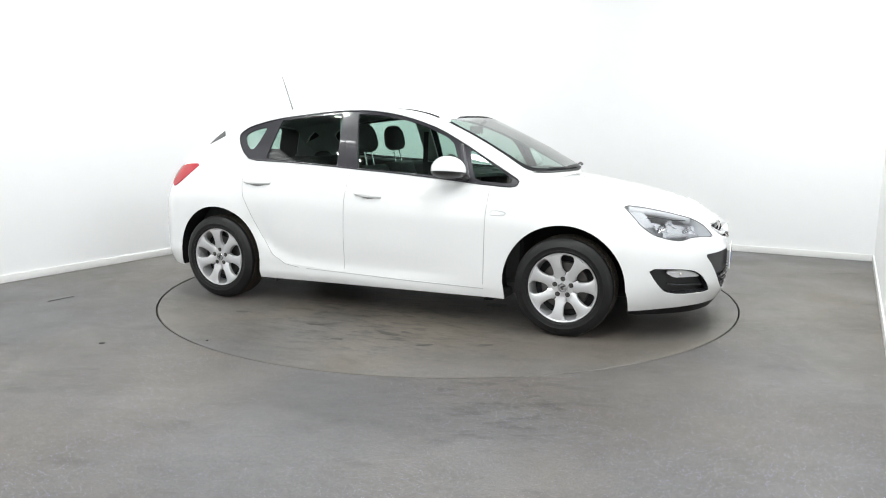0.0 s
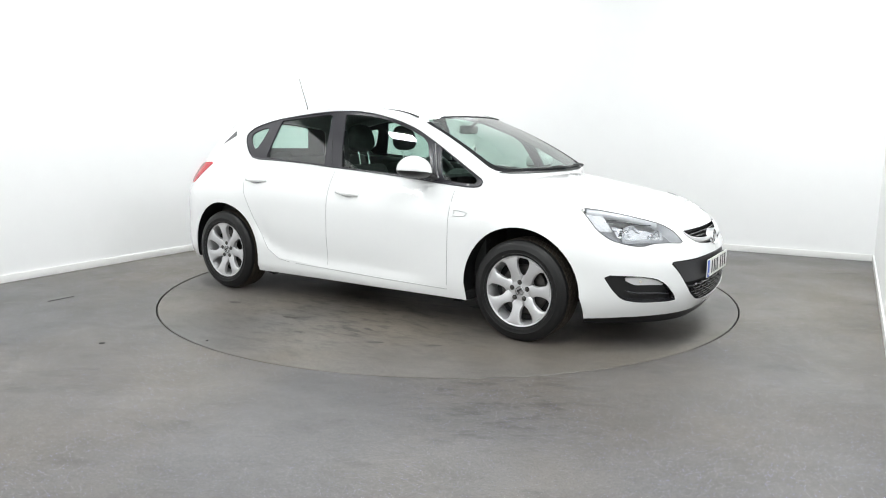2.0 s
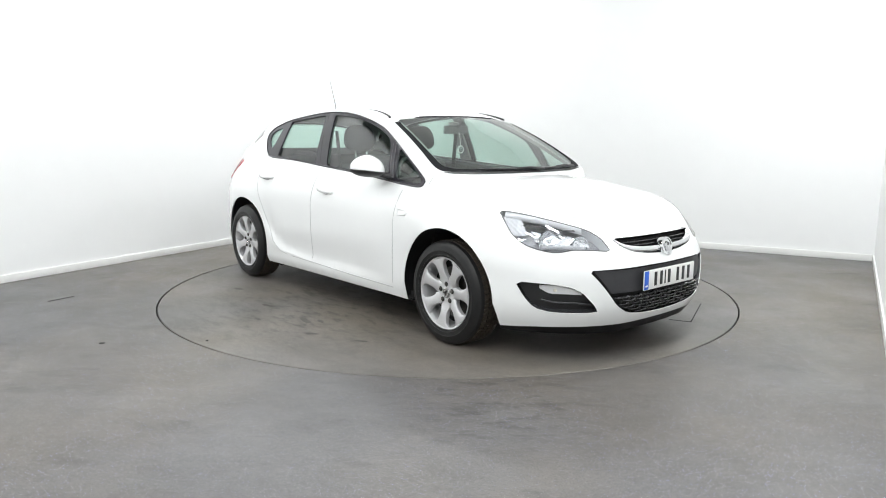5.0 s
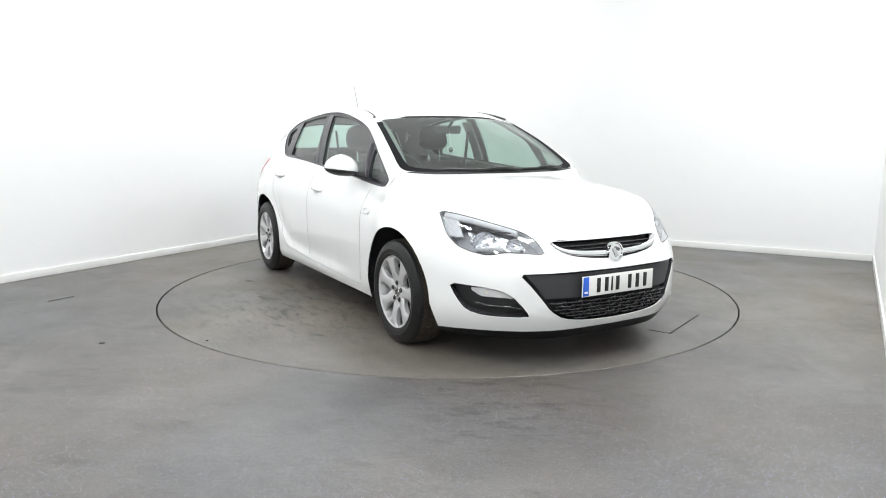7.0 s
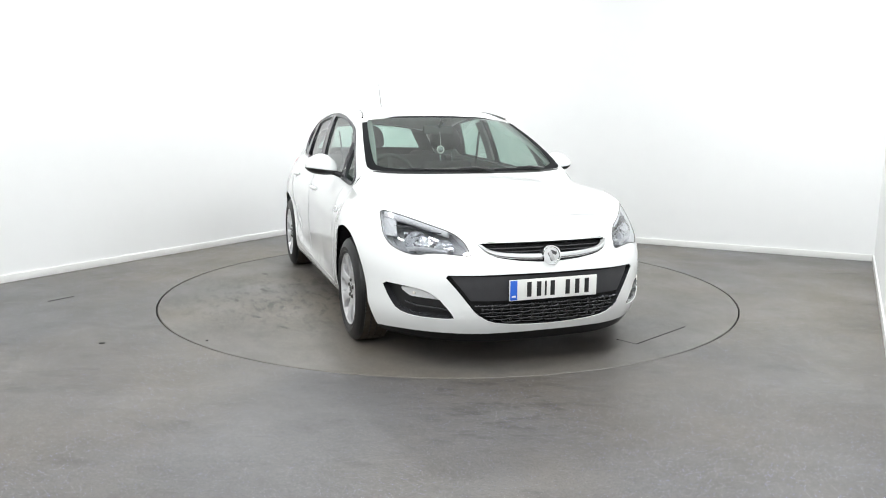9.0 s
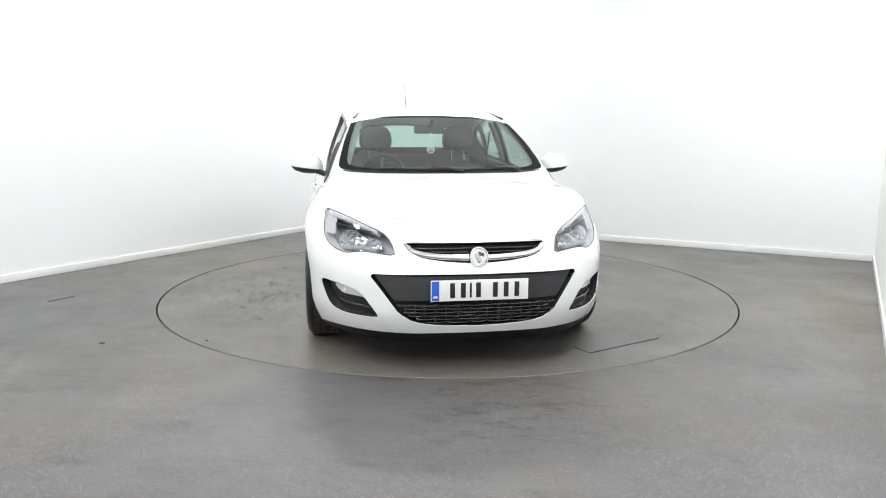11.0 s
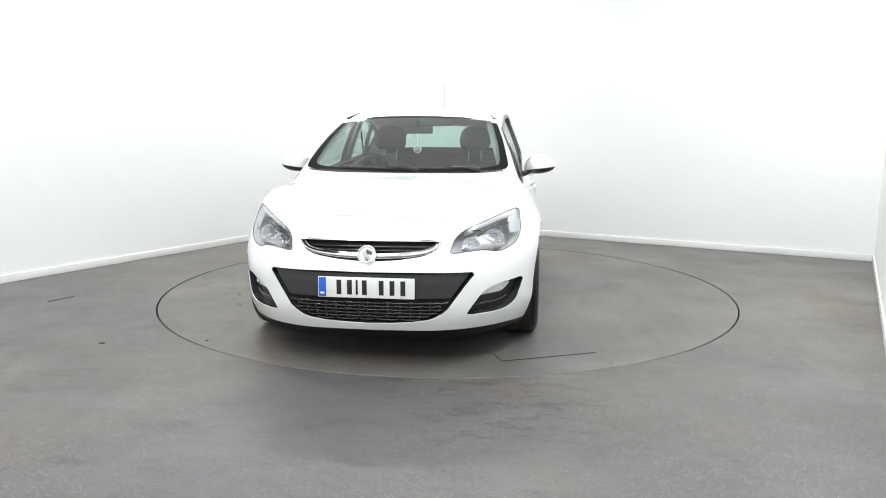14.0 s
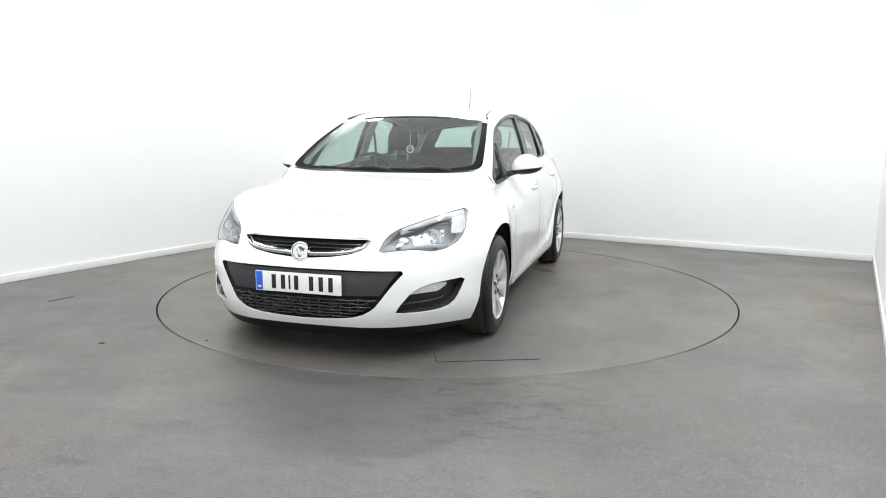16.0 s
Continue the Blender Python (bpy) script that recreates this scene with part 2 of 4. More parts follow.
def thicken(bm, by):
    """Gives a sheet a thickness, inwards (to the car's middle) for a negative number."""
    bmesh.ops.recalc_face_normals(bm, faces=bm.faces[:])
    mid = Vector((0, 0, .6))
    if sum((f.calc_center_median() - mid).dot(f.normal) * f.calc_area() for f in bm.faces) < 0:
        bmesh.ops.reverse_faces(bm, faces=bm.faces[:])
    bmesh.ops.solidify(bm, geom=bm.faces[:], thickness=-by)
    return bm


# ---- the room ----
TURN = Matrix.Rotation(radians(ROOM), 4, "Z")


def wall(name, a, b, label):
    """A wall from a to b on the ground with its inner face on that line, thick to its right, and a board along its foot."""
    a, b = Vector((*a, 0)), Vector((*b, 0))
    d = b - a
    m = Matrix.Translation((a + b) / 2) @ Matrix.Rotation(math.atan2(d.y, d.x), 4, "Z")
    bm = block(bmesh.new(), (d.length + .2, .1, CEILING + .1), m @ pose(0, -.05, CEILING / 2))
    ob = tagged(part(name, bm, M_WALL, None), label, kind="structure")
    bm = block(bmesh.new(), (d.length - .03, .014, .068), m @ pose(0, .007, .034), .004)
    tagged(part("baseboard", bm, M_BASE, None), "white skirting board along the wall's foot", kind="structure")
    return ob


def along(p, deg, d):
    return (p[0] + d * math.cos(radians(deg)), p[1] + d * math.sin(radians(deg)))


def meet(p, a, q, b):
    """Where two lines on the ground meet."""
    da, db = (math.cos(radians(a)), math.sin(radians(a))), (math.cos(radians(b)), math.sin(radians(b)))
    k = ((q[0] - p[0]) * db[1] - (q[1] - p[1]) * db[0]) / (da[0] * db[1] - da[1] * db[0])
    return (p[0] + k * da[0], p[1] + k * da[1])


LEFT, BACK, RIGHT = (-3.024, 1.309), (3.016, 2.009), (3.472, -.233)
c_far = meet(LEFT, 60.29, BACK, -28.9)
c_right = meet(BACK, -28.9, RIGHT, 60.4)
c_near_l = along(c_far, 240.29, 11.5)
c_near_r = along(c_right, 240.4, 11.5)
wall("wall_west", c_far, c_near_l, "plain matt white painted studio wall")
wall("wall_north", c_right, c_far, "plain matt white painted studio wall")
wall("wall_east", c_near_r, c_right, "plain matt white painted studio wall")
wall("wall_south", c_near_l, c_near_r, "plain matt white painted studio wall")

GAP = 2.270
bm = bmesh.new()
N = 192
inner = [bm.verts.new((GAP * math.cos(2 * math.pi * k / N), GAP * math.sin(2 * math.pi * k / N), 0)) for k in range(N)]
depth = [bm.verts.new((v.co.x, v.co.y, -.12)) for v in inner]
corner = [Vector((*c, 0)) for c in (c_far, c_near_l, c_near_r, c_right)]
outer_v = []
for v in inner:
    d = v.co.normalized()
    best = 99
    for a, b in zip(corner, corner[1:] + corner[:1]):
        e = b - a
        den = d.x * e.y - d.y * e.x
        if abs(den) > 1e-9:
            k = (a.x * e.y - a.y * e.x) / den
            w = (a.x * d.y - a.y * d.x) / den
            if k > 0 and -.001 <= w <= 1.001:
                best = min(best, k)
    outer_v.append(bm.verts.new(d * (best + .12)))
for k in range(N):
    j = (k + 1) % N
    bm.faces.new([inner[k], outer_v[k], outer_v[j], inner[j]])
    bm.faces.new([inner[j], depth[j], depth[k], inner[k]])
tagged(part("floor", bm, M_FLOOR, None, smooth=0), "mottled grey resin studio floor with pale flakes", kind="structure")
bm = bmesh.new()
bmesh.ops.create_circle(bm, cap_ends=True, segments=96, radius=GAP + .05, matrix=pose(0, 0, -.12))
tagged(part("turntable_pit", bm, M_PIT, None, smooth=0), "dark pit under the turntable", kind="structure")
bm = block(bmesh.new(), (16, 16, .1), TURN @ pose(0, 0, CEILING + .05))
tagged(part("ceiling", bm, M_CEIL, None, smooth=0), "plain pale grey painted studio ceiling", kind="structure")
# Unseen; its extent is set by the dark reflections in the side windows.
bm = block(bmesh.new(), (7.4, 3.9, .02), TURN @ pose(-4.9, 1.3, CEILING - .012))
tagged(part("ceiling_dark_field", bm, M_CEIL_DARK, None, smooth=0), "unseen dark part of the studio ceiling, sized for the window reflections", kind="structure")
# Unseen board, added so the side windows reflect a dark upper zone.
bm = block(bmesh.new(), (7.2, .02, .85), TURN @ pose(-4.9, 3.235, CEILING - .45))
tagged(part("wall_frieze", bm, M_CEIL_DARK, None, smooth=0), "unseen dark board added for the reflections in the side windows", kind="structure")


def ceiling_light(m):
    ob = thing("ceiling_light", "white rectangular ceiling light panel, switched on", "ceiling light", m, "ceiling light panels")
    bm = bmesh.new()
    for x, y, sx, sy in ((0, .115, .53, .03), (0, -.115, .53, .03), (.25, 0, .03, .20), (-.25, 0, .03, .20)):
        block(bm, (sx, sy, .05), pose(x, y, -.025), .004)
    part("frame", bm, M_ALU, ob)
    part("diffuser", block(bmesh.new(), (.47, .20, .012), pose(0, 0, -.02)), M_LIGHT, ob)
    return ob


def panel_pose(gx, gy):
    return pose(gx, gy, CEILING, 0, 0, ROOM - 90)


first_panel = ceiling_light(panel_pose(*PANELS[0][:2]))
for spot in PANELS[1:]:
    copy_thing(first_panel, panel_pose(*spot[:2]))

# scratches and specks on the fixed floor
for ax, ay, bx, by, w in ((-3.012, -.626, -2.91, -.455, .008), (-2.105, -1.683, -2.075, -1.678, .02), (-1.48, -1.62, -1.47, -1.61, .012)):
    a, b = Vector((ax, ay, .001)), Vector((bx, by, .001))
    d = b - a
    bm = block(bmesh.new(), (d.length, w, .004), Matrix.Translation((a + b) / 2) @ Matrix.Rotation(math.atan2(d.y, d.x), 4, "Z"), .0015)
    tagged(part("floor_scuff", bm, M_PIT, None), "small dark scuff mark on the floor", "floor mark")

# ---- the turntable ----
turntable = thing("turntable", "round flush grey turntable with tyre dirt, slowly turning", "turntable")
bm = bmesh.new()
lathe(bm, [(0, 0), (GAP - .017, 0), (GAP - .012, -.003), (GAP - .012, -.1), (0, -.1)], 192, Matrix.Rotation(0, 4, "X"))
for v in bm.verts:
    v.co = (v.co.x, v.co.z, v.co.y)
bmesh.ops.recalc_face_normals(bm, faces=bm.faces[:])
part("disc", bm, M_TABLE, turntable, smooth=20)
for a, b, wide in (((1.931, .527), (1.699, 1.067), .008), ((1.931, .527), (1.80, .472), .004)):
    a, b = Vector((*a, .001)), Vector((*b, .001))
    d = b - a
    bm = block(bmesh.new(), (d.length, wide, .003), Matrix.Translation((a + b) / 2) @ Matrix.Rotation(math.atan2(d.y, d.x), 4, "Z"), .001)
    part("hatch_joint", bm, M_PIT, turntable, "dark joint of a hatch in the turntable")


def stain(x, y, sx, sy, turn, seed):
    """A thin irregular patch of dried oil on the turntable."""
    rnd = random.Random(seed)
    bm = bmesh.new()
    m = pose(x, y, .0012, 0, 0, turn)
    ring = []
    for k in range(22):
        a = 2 * math.pi * k / 22
        r = .7 + .5 * rnd.random()
        ring.append(bm.verts.new(m @ Vector((sx * r * math.cos(a), sy * r * math.sin(a), 0))))
    f = bm.faces.new(ring)
    made = bmesh.ops.extrude_face_region(bm, geom=[f])["geom"]
    for v in made:
        if isinstance(v, bmesh.types.BMVert):
            v.co.z += .0006
    bmesh.ops.recalc_face_normals(bm, faces=bm.faces[:])
    part("oil_stain", bm, M_STAIN, turntable, "dark dried oil stain", 0)


for k, row in enumerate(((-.96, .66, .13, .055, 48), (.60, -.47, .08, .05, 20), (-1.0, -1.39, .06, .022, 10), (.22, -1.47, .09, .025, -8), (.30, -1.40, .05, .015, -8),
                         (-.33, -1.47, .07, .02, 12), (.52, -1.60, .05, .018, 30), (.86, -1.45, .05, .015, 25), (-.03, -1.70, .045, .016, 5), (1.55, -.3, .05, .018, 80))):
    stain(*row, k)

# ---- the car's surfaces: x forward, y to its left, z up, from the ground below the middle of the wheelbase ----
def curve(keys, t):
    """A smooth curve through keys (rows of equal length), one row per unit of t."""
    keys = np.asarray(keys, float)
    if keys.ndim == 1:
        keys = keys[:, None]
    t = np.clip(np.asarray(t, float), 0, len(keys) - 1)
    i = np.minimum(t.astype(int), len(keys) - 2)
    f = (t - i)[..., None]
    a, b, c, d = keys[np.maximum(i - 1, 0)], keys[i], keys[i + 1], keys[np.minimum(i + 2, len(keys) - 1)]
    return 0.5 * (2 * b + (c - a) * f + (2 * a - 5 * b + 4 * c - d) * f ** 2 + (3 * b - a - 3 * c + d) * f ** 3)


def graph(pairs, x):
    """A smooth function through (x, value) pairs, x in falling or rising order."""
    px, pv = np.array(sorted(pairs), float).T
    x = np.asarray(x, float)
    h = np.diff(px)
    s = np.diff(pv) / h
    m = np.zeros(len(px))
    same = s[:-1] * s[1:] > 0
    w1, w2 = 2 * h[1:] + h[:-1], h[1:] + 2 * h[:-1]
    m[1:-1][same] = ((w1 + w2)[same]) / (w1[same] / s[:-1][same] + w2[same] / s[1:][same])
    m[0], m[-1] = s[0], s[-1]
    xx = np.clip(x, px[0], px[-1])
    i = np.clip(np.searchsorted(px, xx) - 1, 0, len(h) - 1)
    f = (xx - px[i]) / h[i]
    return ((1 + 2 * f) * (1 - f) ** 2 * pv[i] + f * (1 - f) ** 2 * h[i] * m[i]
            + f * f * (3 - 2 * f) * pv[i + 1] + f * f * (f - 1) * h[i] * m[i + 1])


# the widest outline of the lower body from nose to tail, and its upper edge
PLAN = [(2.287, 0), (2.28, .2), (2.255, .38), (2.17, .56), (2.04, .70), (1.86, .82), (1.68, .893), (1.45, .936), (1.2, .938),
        (.95, .91), (.5, .9), (0, .9), (-.5, .9), (-1.0, .91), (-1.3, .928), (-1.55, .91), (-1.78, .865), (-1.96, .77),
        (-2.08, .58), (-2.125, .33), (-2.14, 0)]
EDGE = [(2.195, 0, .70), (2.185, .2, .70), (2.155, .38, .70), (2.02, .54, .757), (1.87, .665, .803), (1.69, .775, .84),
        (1.50, .825, .868), (1.32, .835, .893), (1.13, .82, .912), (.95, .800, .924), (.5, .792, .958), (0, .786, .998),
        (-.5, .78, 1.034), (-1.0, .772, 1.056), (-1.3, .770, 1.056), (-1.55, .765, 1.045), (-1.74, .735, 1.02), (-1.9, .64, 1.0),
        (-2.0, .48, .99), (-2.04, .27, .985), (-2.05, 0, .98)]
ROOF_EDGE = [(1.10, .735, .985), (1.05, .725, 1.02), (.88, .69, 1.125), (.70, .655, 1.222), (.52, .618, 1.305), (.354, .592, 1.37),
             (.1, .618, 1.418), (-.3, .64, 1.442), (-.8, .64, 1.428), (-1.2, .622, 1.385), (-1.45, .592, 1.34), (-1.62, .55, 1.295)]
RIDGE = [(1.25, .985), (1.19, 1.012), (1.02, 1.11), (.84, 1.215), (.65, 1.31), (.46, 1.395),
         (.18, 1.455), (-.25, 1.487), (-.78, 1.482), (-1.2, 1.455), (-1.62, 1.415), (-1.88, 1.370)]


def lower(u, z):
    """The lower body's side: u from 0 (nose) to 20 (tail), at the height z."""
    u, z = np.broadcast_arrays(np.asarray(u, float), np.asarray(z, float))
    b, e = curve(PLAN, u), curve(EDGE, u)
    start = np.interp(u, [0, 2, 4, 6, 8, 13, 17, 20], [.46, .46, .46, .52, .66, .74, .66, .62])
    w = np.clip((z - start) / (e[..., 2] - start), 0, 1)
    k = (w ** 2.0)[..., None]
    xy = b * (1 - k) + e[..., :2] * k
    tuck = np.clip((.36 - z) / .2, 0, 1.3) ** 2
    end = np.clip((np.abs(b[..., 0]) - 1.6) / .5, 0, 1)
    xy = xy * (1 - (tuck * (.045 + 0.01 * end))[..., None] * np.array([.7, 1.0]))
    x0 = b[..., 0]
    line = np.interp(x0, [-1.05, -.93, -.82, -.66, -.3, .8], [.62, .50, .41, .35, .335, .325])
    fade = np.clip((x0 + 1.05) / .15, 0, 1) * np.clip((.85 - x0) / .5, 0, 1)
    scoop = fade * .017 * np.where(z < line, np.exp(-((z - line) / .028) ** 2), np.exp(-((z - line) / .13) ** 2))
    ledge = fade * .011 * np.exp(-((z - .232) / .034) ** 4)
    return np.stack([xy[..., 0], xy[..., 1] - scoop + ledge, z], -1)


def edge_at(x):
    """Half width and height of the belt at x."""
    rows = [r for r in EDGE if r[0] > -1.95]
    return graph([(r[0], r[1]) for r in rows], x), graph([(r[0], r[2]) for r in rows], x)


def cabin(x, z):
    """Half width of the cabin's side at x, z."""
    yb, zb = edge_at(x)
    ye, ze = graph([(r[0], r[1]) for r in ROOF_EDGE], x), graph([(r[0], r[2]) for r in ROOF_EDGE], x)
    w = np.clip((z - zb) / np.maximum(ze - zb, .02), -.3, 1.15)
    return yb + (ye - yb) * (w + .42 * w * (w - 1))


def top(s, q):
    """Windscreen and roof: s along ROOF_EDGE, q from -1 (right) to 1 (left)."""
    s, q = np.broadcast_arrays(np.asarray(s, float), np.asarray(q, float))
    e, c = curve(ROOF_EDGE, s), curve(RIDGE, s)
    a = np.abs(q)
    return np.stack([c[..., 0] + (e[..., 0] - c[..., 0]) * a ** 2, q * e[..., 1],
                     c[..., 1] + (e[..., 2] - c[..., 1]) * a ** 2.2], -1)


HOOD_MID = [(2.195, .70), (2.14, .738), (2.05, .782), (1.9, .835), (1.72, .88), (1.52, .925), (1.35, .962), (1.23, .985)]


def hood(s, q):
    """The bonnet: s from 0 (nose) to 7 (windscreen)."""
    s, q = np.broadcast_arrays(np.asarray(s, float), np.asarray(q, float))
    e, c = curve(EDGE, 2 + s * 6.55 / 7), curve(HOOD_MID, s)
    a = np.abs(q)
    return np.stack([c[..., 0] + (e[..., 0] - c[..., 0]) * a ** 2, q * e[..., 1],
                     c[..., 1] + (e[..., 2] - c[..., 1]) * a ** 2.6], -1)
# ---- end of surfaces ----


# ---- the car ----
car = thing("car", "white five-door hatchback car with silver alloy wheels, standing on the turntable", "car")

U = np.linspace(0, 20, 801)
_p = curve(PLAN, U)
S_OF_U = np.concatenate([[0], np.cumsum(np.hypot(*np.diff(_p, axis=0).T))])


def su(u):
    return np.interp(u, U, S_OF_U)


def us(s):
    return np.interp(s, S_OF_U, U)


def u_at(x, z):
    """The place along the outline at which the side stands at x."""
    return float(np.interp(-x, -lower(U, z)[:, 0], U))


def by_u(pts, rounds=2):
    return round_off([(float(su(u)) + min(u, 0) * .3, z) for u, z in pts], rounds)


def by_x(pts, rounds=0):
    q = [(float(su(u_at(x, z))), z) for x, z in pts]
    return round_off(q, rounds) if rounds else q


def arch(cx, cz, r, low=.08, n=26):
    a = [(cx + r * math.cos(math.pi * k / n), cz + r * math.sin(math.pi * k / n)) for k in range(n + 1)]
    return by_x([(cx + r * .985, low)] + a + [(cx - r * .985, low)])


ARCH_F, ARCH_R = arch(1.335, .322, .388), arch(-1.345, .322, .388)
HEADLIGHT = by_u([(5.14, .838), (5.09, .78), (5.0, .712), (4.74, .662), (4.35, .635), (3.93, .622), (3.4, .64), (2.9, .638), (2.30, .629),
                  (2.35, .663), (2.43, .70), (2.68, .738), (3.42, .783), (4.25, .818)], 1)
FOG = by_u([(5.1, .462), (4.84, .378), (4.56, .315), (4.07, .294), (2.80, .296), (2.85, .32), (2.98, .352), (3.26, .408), (3.6, .440), (4.13, .455)], 1)
GRILLE_LOW = by_u([(-.6, .536), (1.48, .539), (2.5, .534), (3.10, .531), (2.76, .461), (2.49, .395), (2.24, .330), (1.82, .281), (1.03, .260), (-.6, .250)], 1)
GRILLE_UP = by_u([(-.6, .694), (1.01, .694), (2.1, .694), (1.86, .645), (1.49, .618), (.72, .597), (-.6, .585)], 1)
TAIL = by_u([(15.15, 1.023), (15.9, 1.02), (16.7, .995), (16.9, .95), (16.7, .87), (16.35, .84), (16.0, .87), (15.5, .955)], 1)
SKIRT = [(float(su(u)), z) for u, z in ((0, .214), (1.56, .214), (3.28, .210), (4.4, .202), (5.3, .190), (5.85, .182), (5.9, .05), (0, .05))]
SILL = by_x([(1.0, .266), (.3, .274), (-.238, .288), (-.4, .294), (-.75, .318), (-.98, .375), (-1.0, .1), (1.0, .1)])
DOOR_F = by_x([(.822, 1.2), (.826, .84), (.818, .5), (.815, .262), (.3, .268), (-.238, .282), (-.236, .5), (-.229, .84), (-.22, 1.2)])
DOOR_R = by_x([(-.22, 1.2), (-.229, .84), (-.236, .5), (-.238, .282), (-.60, .29), (-.73, .31), (-.84, .375), (-.93, .5), (-1.0, .62), (-1.09, .8), (-1.13, .93), (-1.1, 1.2)])
BUMPER_R = by_x([(-1.62, .70), (-1.7, .05), (-1.9, .05)]) + [(float(su(20)) + .2, .05), (float(su(20)) + .2, .74), (float(su(16.2)), .78)]
BUMPER_F = [(-.2, .05), (-.2, .95)] + [(float(su(u)), z) for u, z in ((2.0, .95), (5.3, .95), (5.3, .70), (5.7, .60), (6.3, .52), (6.3, .05))]

uu = np.linspace(0, 20, 161)
bottom = np.interp(uu, [0, 3, 5, 6, 9, 13, 15.5, 20], [.158, .158, .162, .172, .205, .19, .22, .24])
OUTER = [(float(su(u)), float(z)) for u, z in zip(uu, bottom)] + [(float(su(u)), float(z)) for u, z in zip(uu[::-1], curve(EDGE, uu[::-1])[:, 2])]
REAR_SIDE = by_x([(-.5, 1.3), (-.5, .05), (-1.9, .05)]) + [(float(su(20)) + .2, .05), (float(su(20)) + .2, 1.3)]
v2, tris = cut_sheet(OUTER, [("rear_quarter", REAR_SIDE), ("front_bumper", BUMPER_F), ("rear_bumper", BUMPER_R), ("front_door", DOOR_F), ("rear_door", DOOR_R), ("sill", SILL),
                             ("lip", SKIRT), ("", ARCH_F), ("", ARCH_R), ("headlight", HEADLIGHT), ("fog", FOG), ("grille_low", GRILLE_LOW),
                             ("grille_up", GRILLE_UP), ("tail", TAIL)], .03)
uz = np.stack([us(v2[:, 0]), v2[:, 1]], -1)
V3 = lower(uz[:, 0], uz[:, 1])


def inset(depth, names):
    """The side's points moved inwards."""
    e = .01
    du, dz = lower(uz[:, 0] + e, uz[:, 1]) - lower(uz[:, 0] - e, uz[:, 1]), lower(uz[:, 0], uz[:, 1] + e) - lower(uz[:, 0], uz[:, 1] - e)
    nn = np.cross(du, dz)
    nn /= np.maximum(np.linalg.norm(nn, axis=1, keepdims=True), 1e-9)
    nn *= np.sign((nn * np.array([1, 1, 0]) * V3).sum(1, keepdims=True))
    return V3 - nn * depth


LABELS = {"body": ("front_wing", M_PAINT, ""), "rear_quarter": ("rear_quarter", M_PAINT, ""), "front_bumper": ("front_bumper", M_PAINT, ""), "rear_bumper": ("rear_bumper", M_PAINT, ""),
          "front_door": ("front_door", M_PAINT, ""), "rear_door": ("rear_door", M_PAINT, ""), "sill": ("sill", M_PAINT, ""),
          "lip": ("bumper_lip", M_LIP, "black plastic lip under the bumper")}
DOORS = {}
for side in (1, -1):
    for key, (nm, mat, lab) in LABELS.items():
        bm = thicken(lay(V3, tris[key], side), -.004)
        ob = part(nm, bm, mat, car, lab, 50)
        DOORS[key, side] = ob


def shell(key, depth, side):
    return lay(inset(depth, key), tris[key], side)


def rim_wall(key, depth, side):
    """The walls of a recess along the outline of one piece of the side."""
    count = {}
    for t in tris[key]:
        for a, b in ((t[0], t[1]), (t[1], t[2]), (t[2], t[0])):
            count[tuple(sorted((a, b)))] = count.get(tuple(sorted((a, b))), 0) + 1
    inn = inset(depth, key)
    bm = bmesh.new()
    for (a, b), c in count.items():
        if c == 1 and not (abs(V3[a][1]) < 1e-4 and abs(V3[b][1]) < 1e-4):
            q = [Vector((p[0], p[1] * side, p[2])) for p in (V3[a], V3[b], inn[b], inn[a])]
            bm.faces.new([bm.verts.new(k) for k in q])
    bmesh.ops.remove_doubles(bm, verts=bm.verts[:], dist=1e-5)
    bmesh.ops.recalc_face_normals(bm, faces=bm.faces[:])
    return bm


def seal(key, side, r):
    """A thin rubber bead along the outline of one piece of the side."""
    count = {}
    for t in tris[key]:
        for a, b in ((t[0], t[1]), (t[1], t[2]), (t[2], t[0])):
            count[tuple(sorted((a, b)))] = count.get(tuple(sorted((a, b))), 0) + 1
    beside = {}
    for (a, b), c in count.items():
        if c == 1:
            beside.setdefault(a, []).append(b)
            beside.setdefault(b, []).append(a)
    first = min(beside)
    loop, last = [first], None
    while len(loop) <= len(beside):
        step = [k for k in beside[loop[-1]] if k != last]
        last = loop[-1]
        if not step or step[0] == first:
            break
        loop.append(step[0])
    pts = [(V3[k][0], V3[k][1] * side, V3[k][2]) for k in loop + loop[:1]]
    return tube(bmesh.new(), pts, r, 6, False)


def at(u, z, side, depth=0.0):
    """A point on the side, moved inwards."""
    e = .02
    p = lower(u, z)
    n = np.cross(lower(u + e, z) - lower(u - e, z), lower(u, z + e) - lower(u, z - e))
    n = n / np.linalg.norm(n)
    if n[0] * p[0] * .2 + n[1] * max(p[1], .05) < 0:
        n = -n
    q = p - n * depth
    return Vector((q[0], q[1] * side, q[2]))


# bonnet, windscreen, roof, tailgate
QQ = np.linspace(-1, 1, 41)
part("bonnet", thicken(net([[Vector(q) for q in hood(s, QQ)] for s in np.linspace(0, 7, 36)]), -.004), M_PAINT, car, "", 50)
COWL0, COWL1 = hood(7.0, QQ), top(1.0, QQ)
bm = net([[Vector(q) + Vector((0, 0, -.002)) for q in COWL0 * (1 - k) + COWL1 * k] for k in np.linspace(0, 1, 7)])
yb0, zb0 = (float(v) for v in edge_at(1.05))
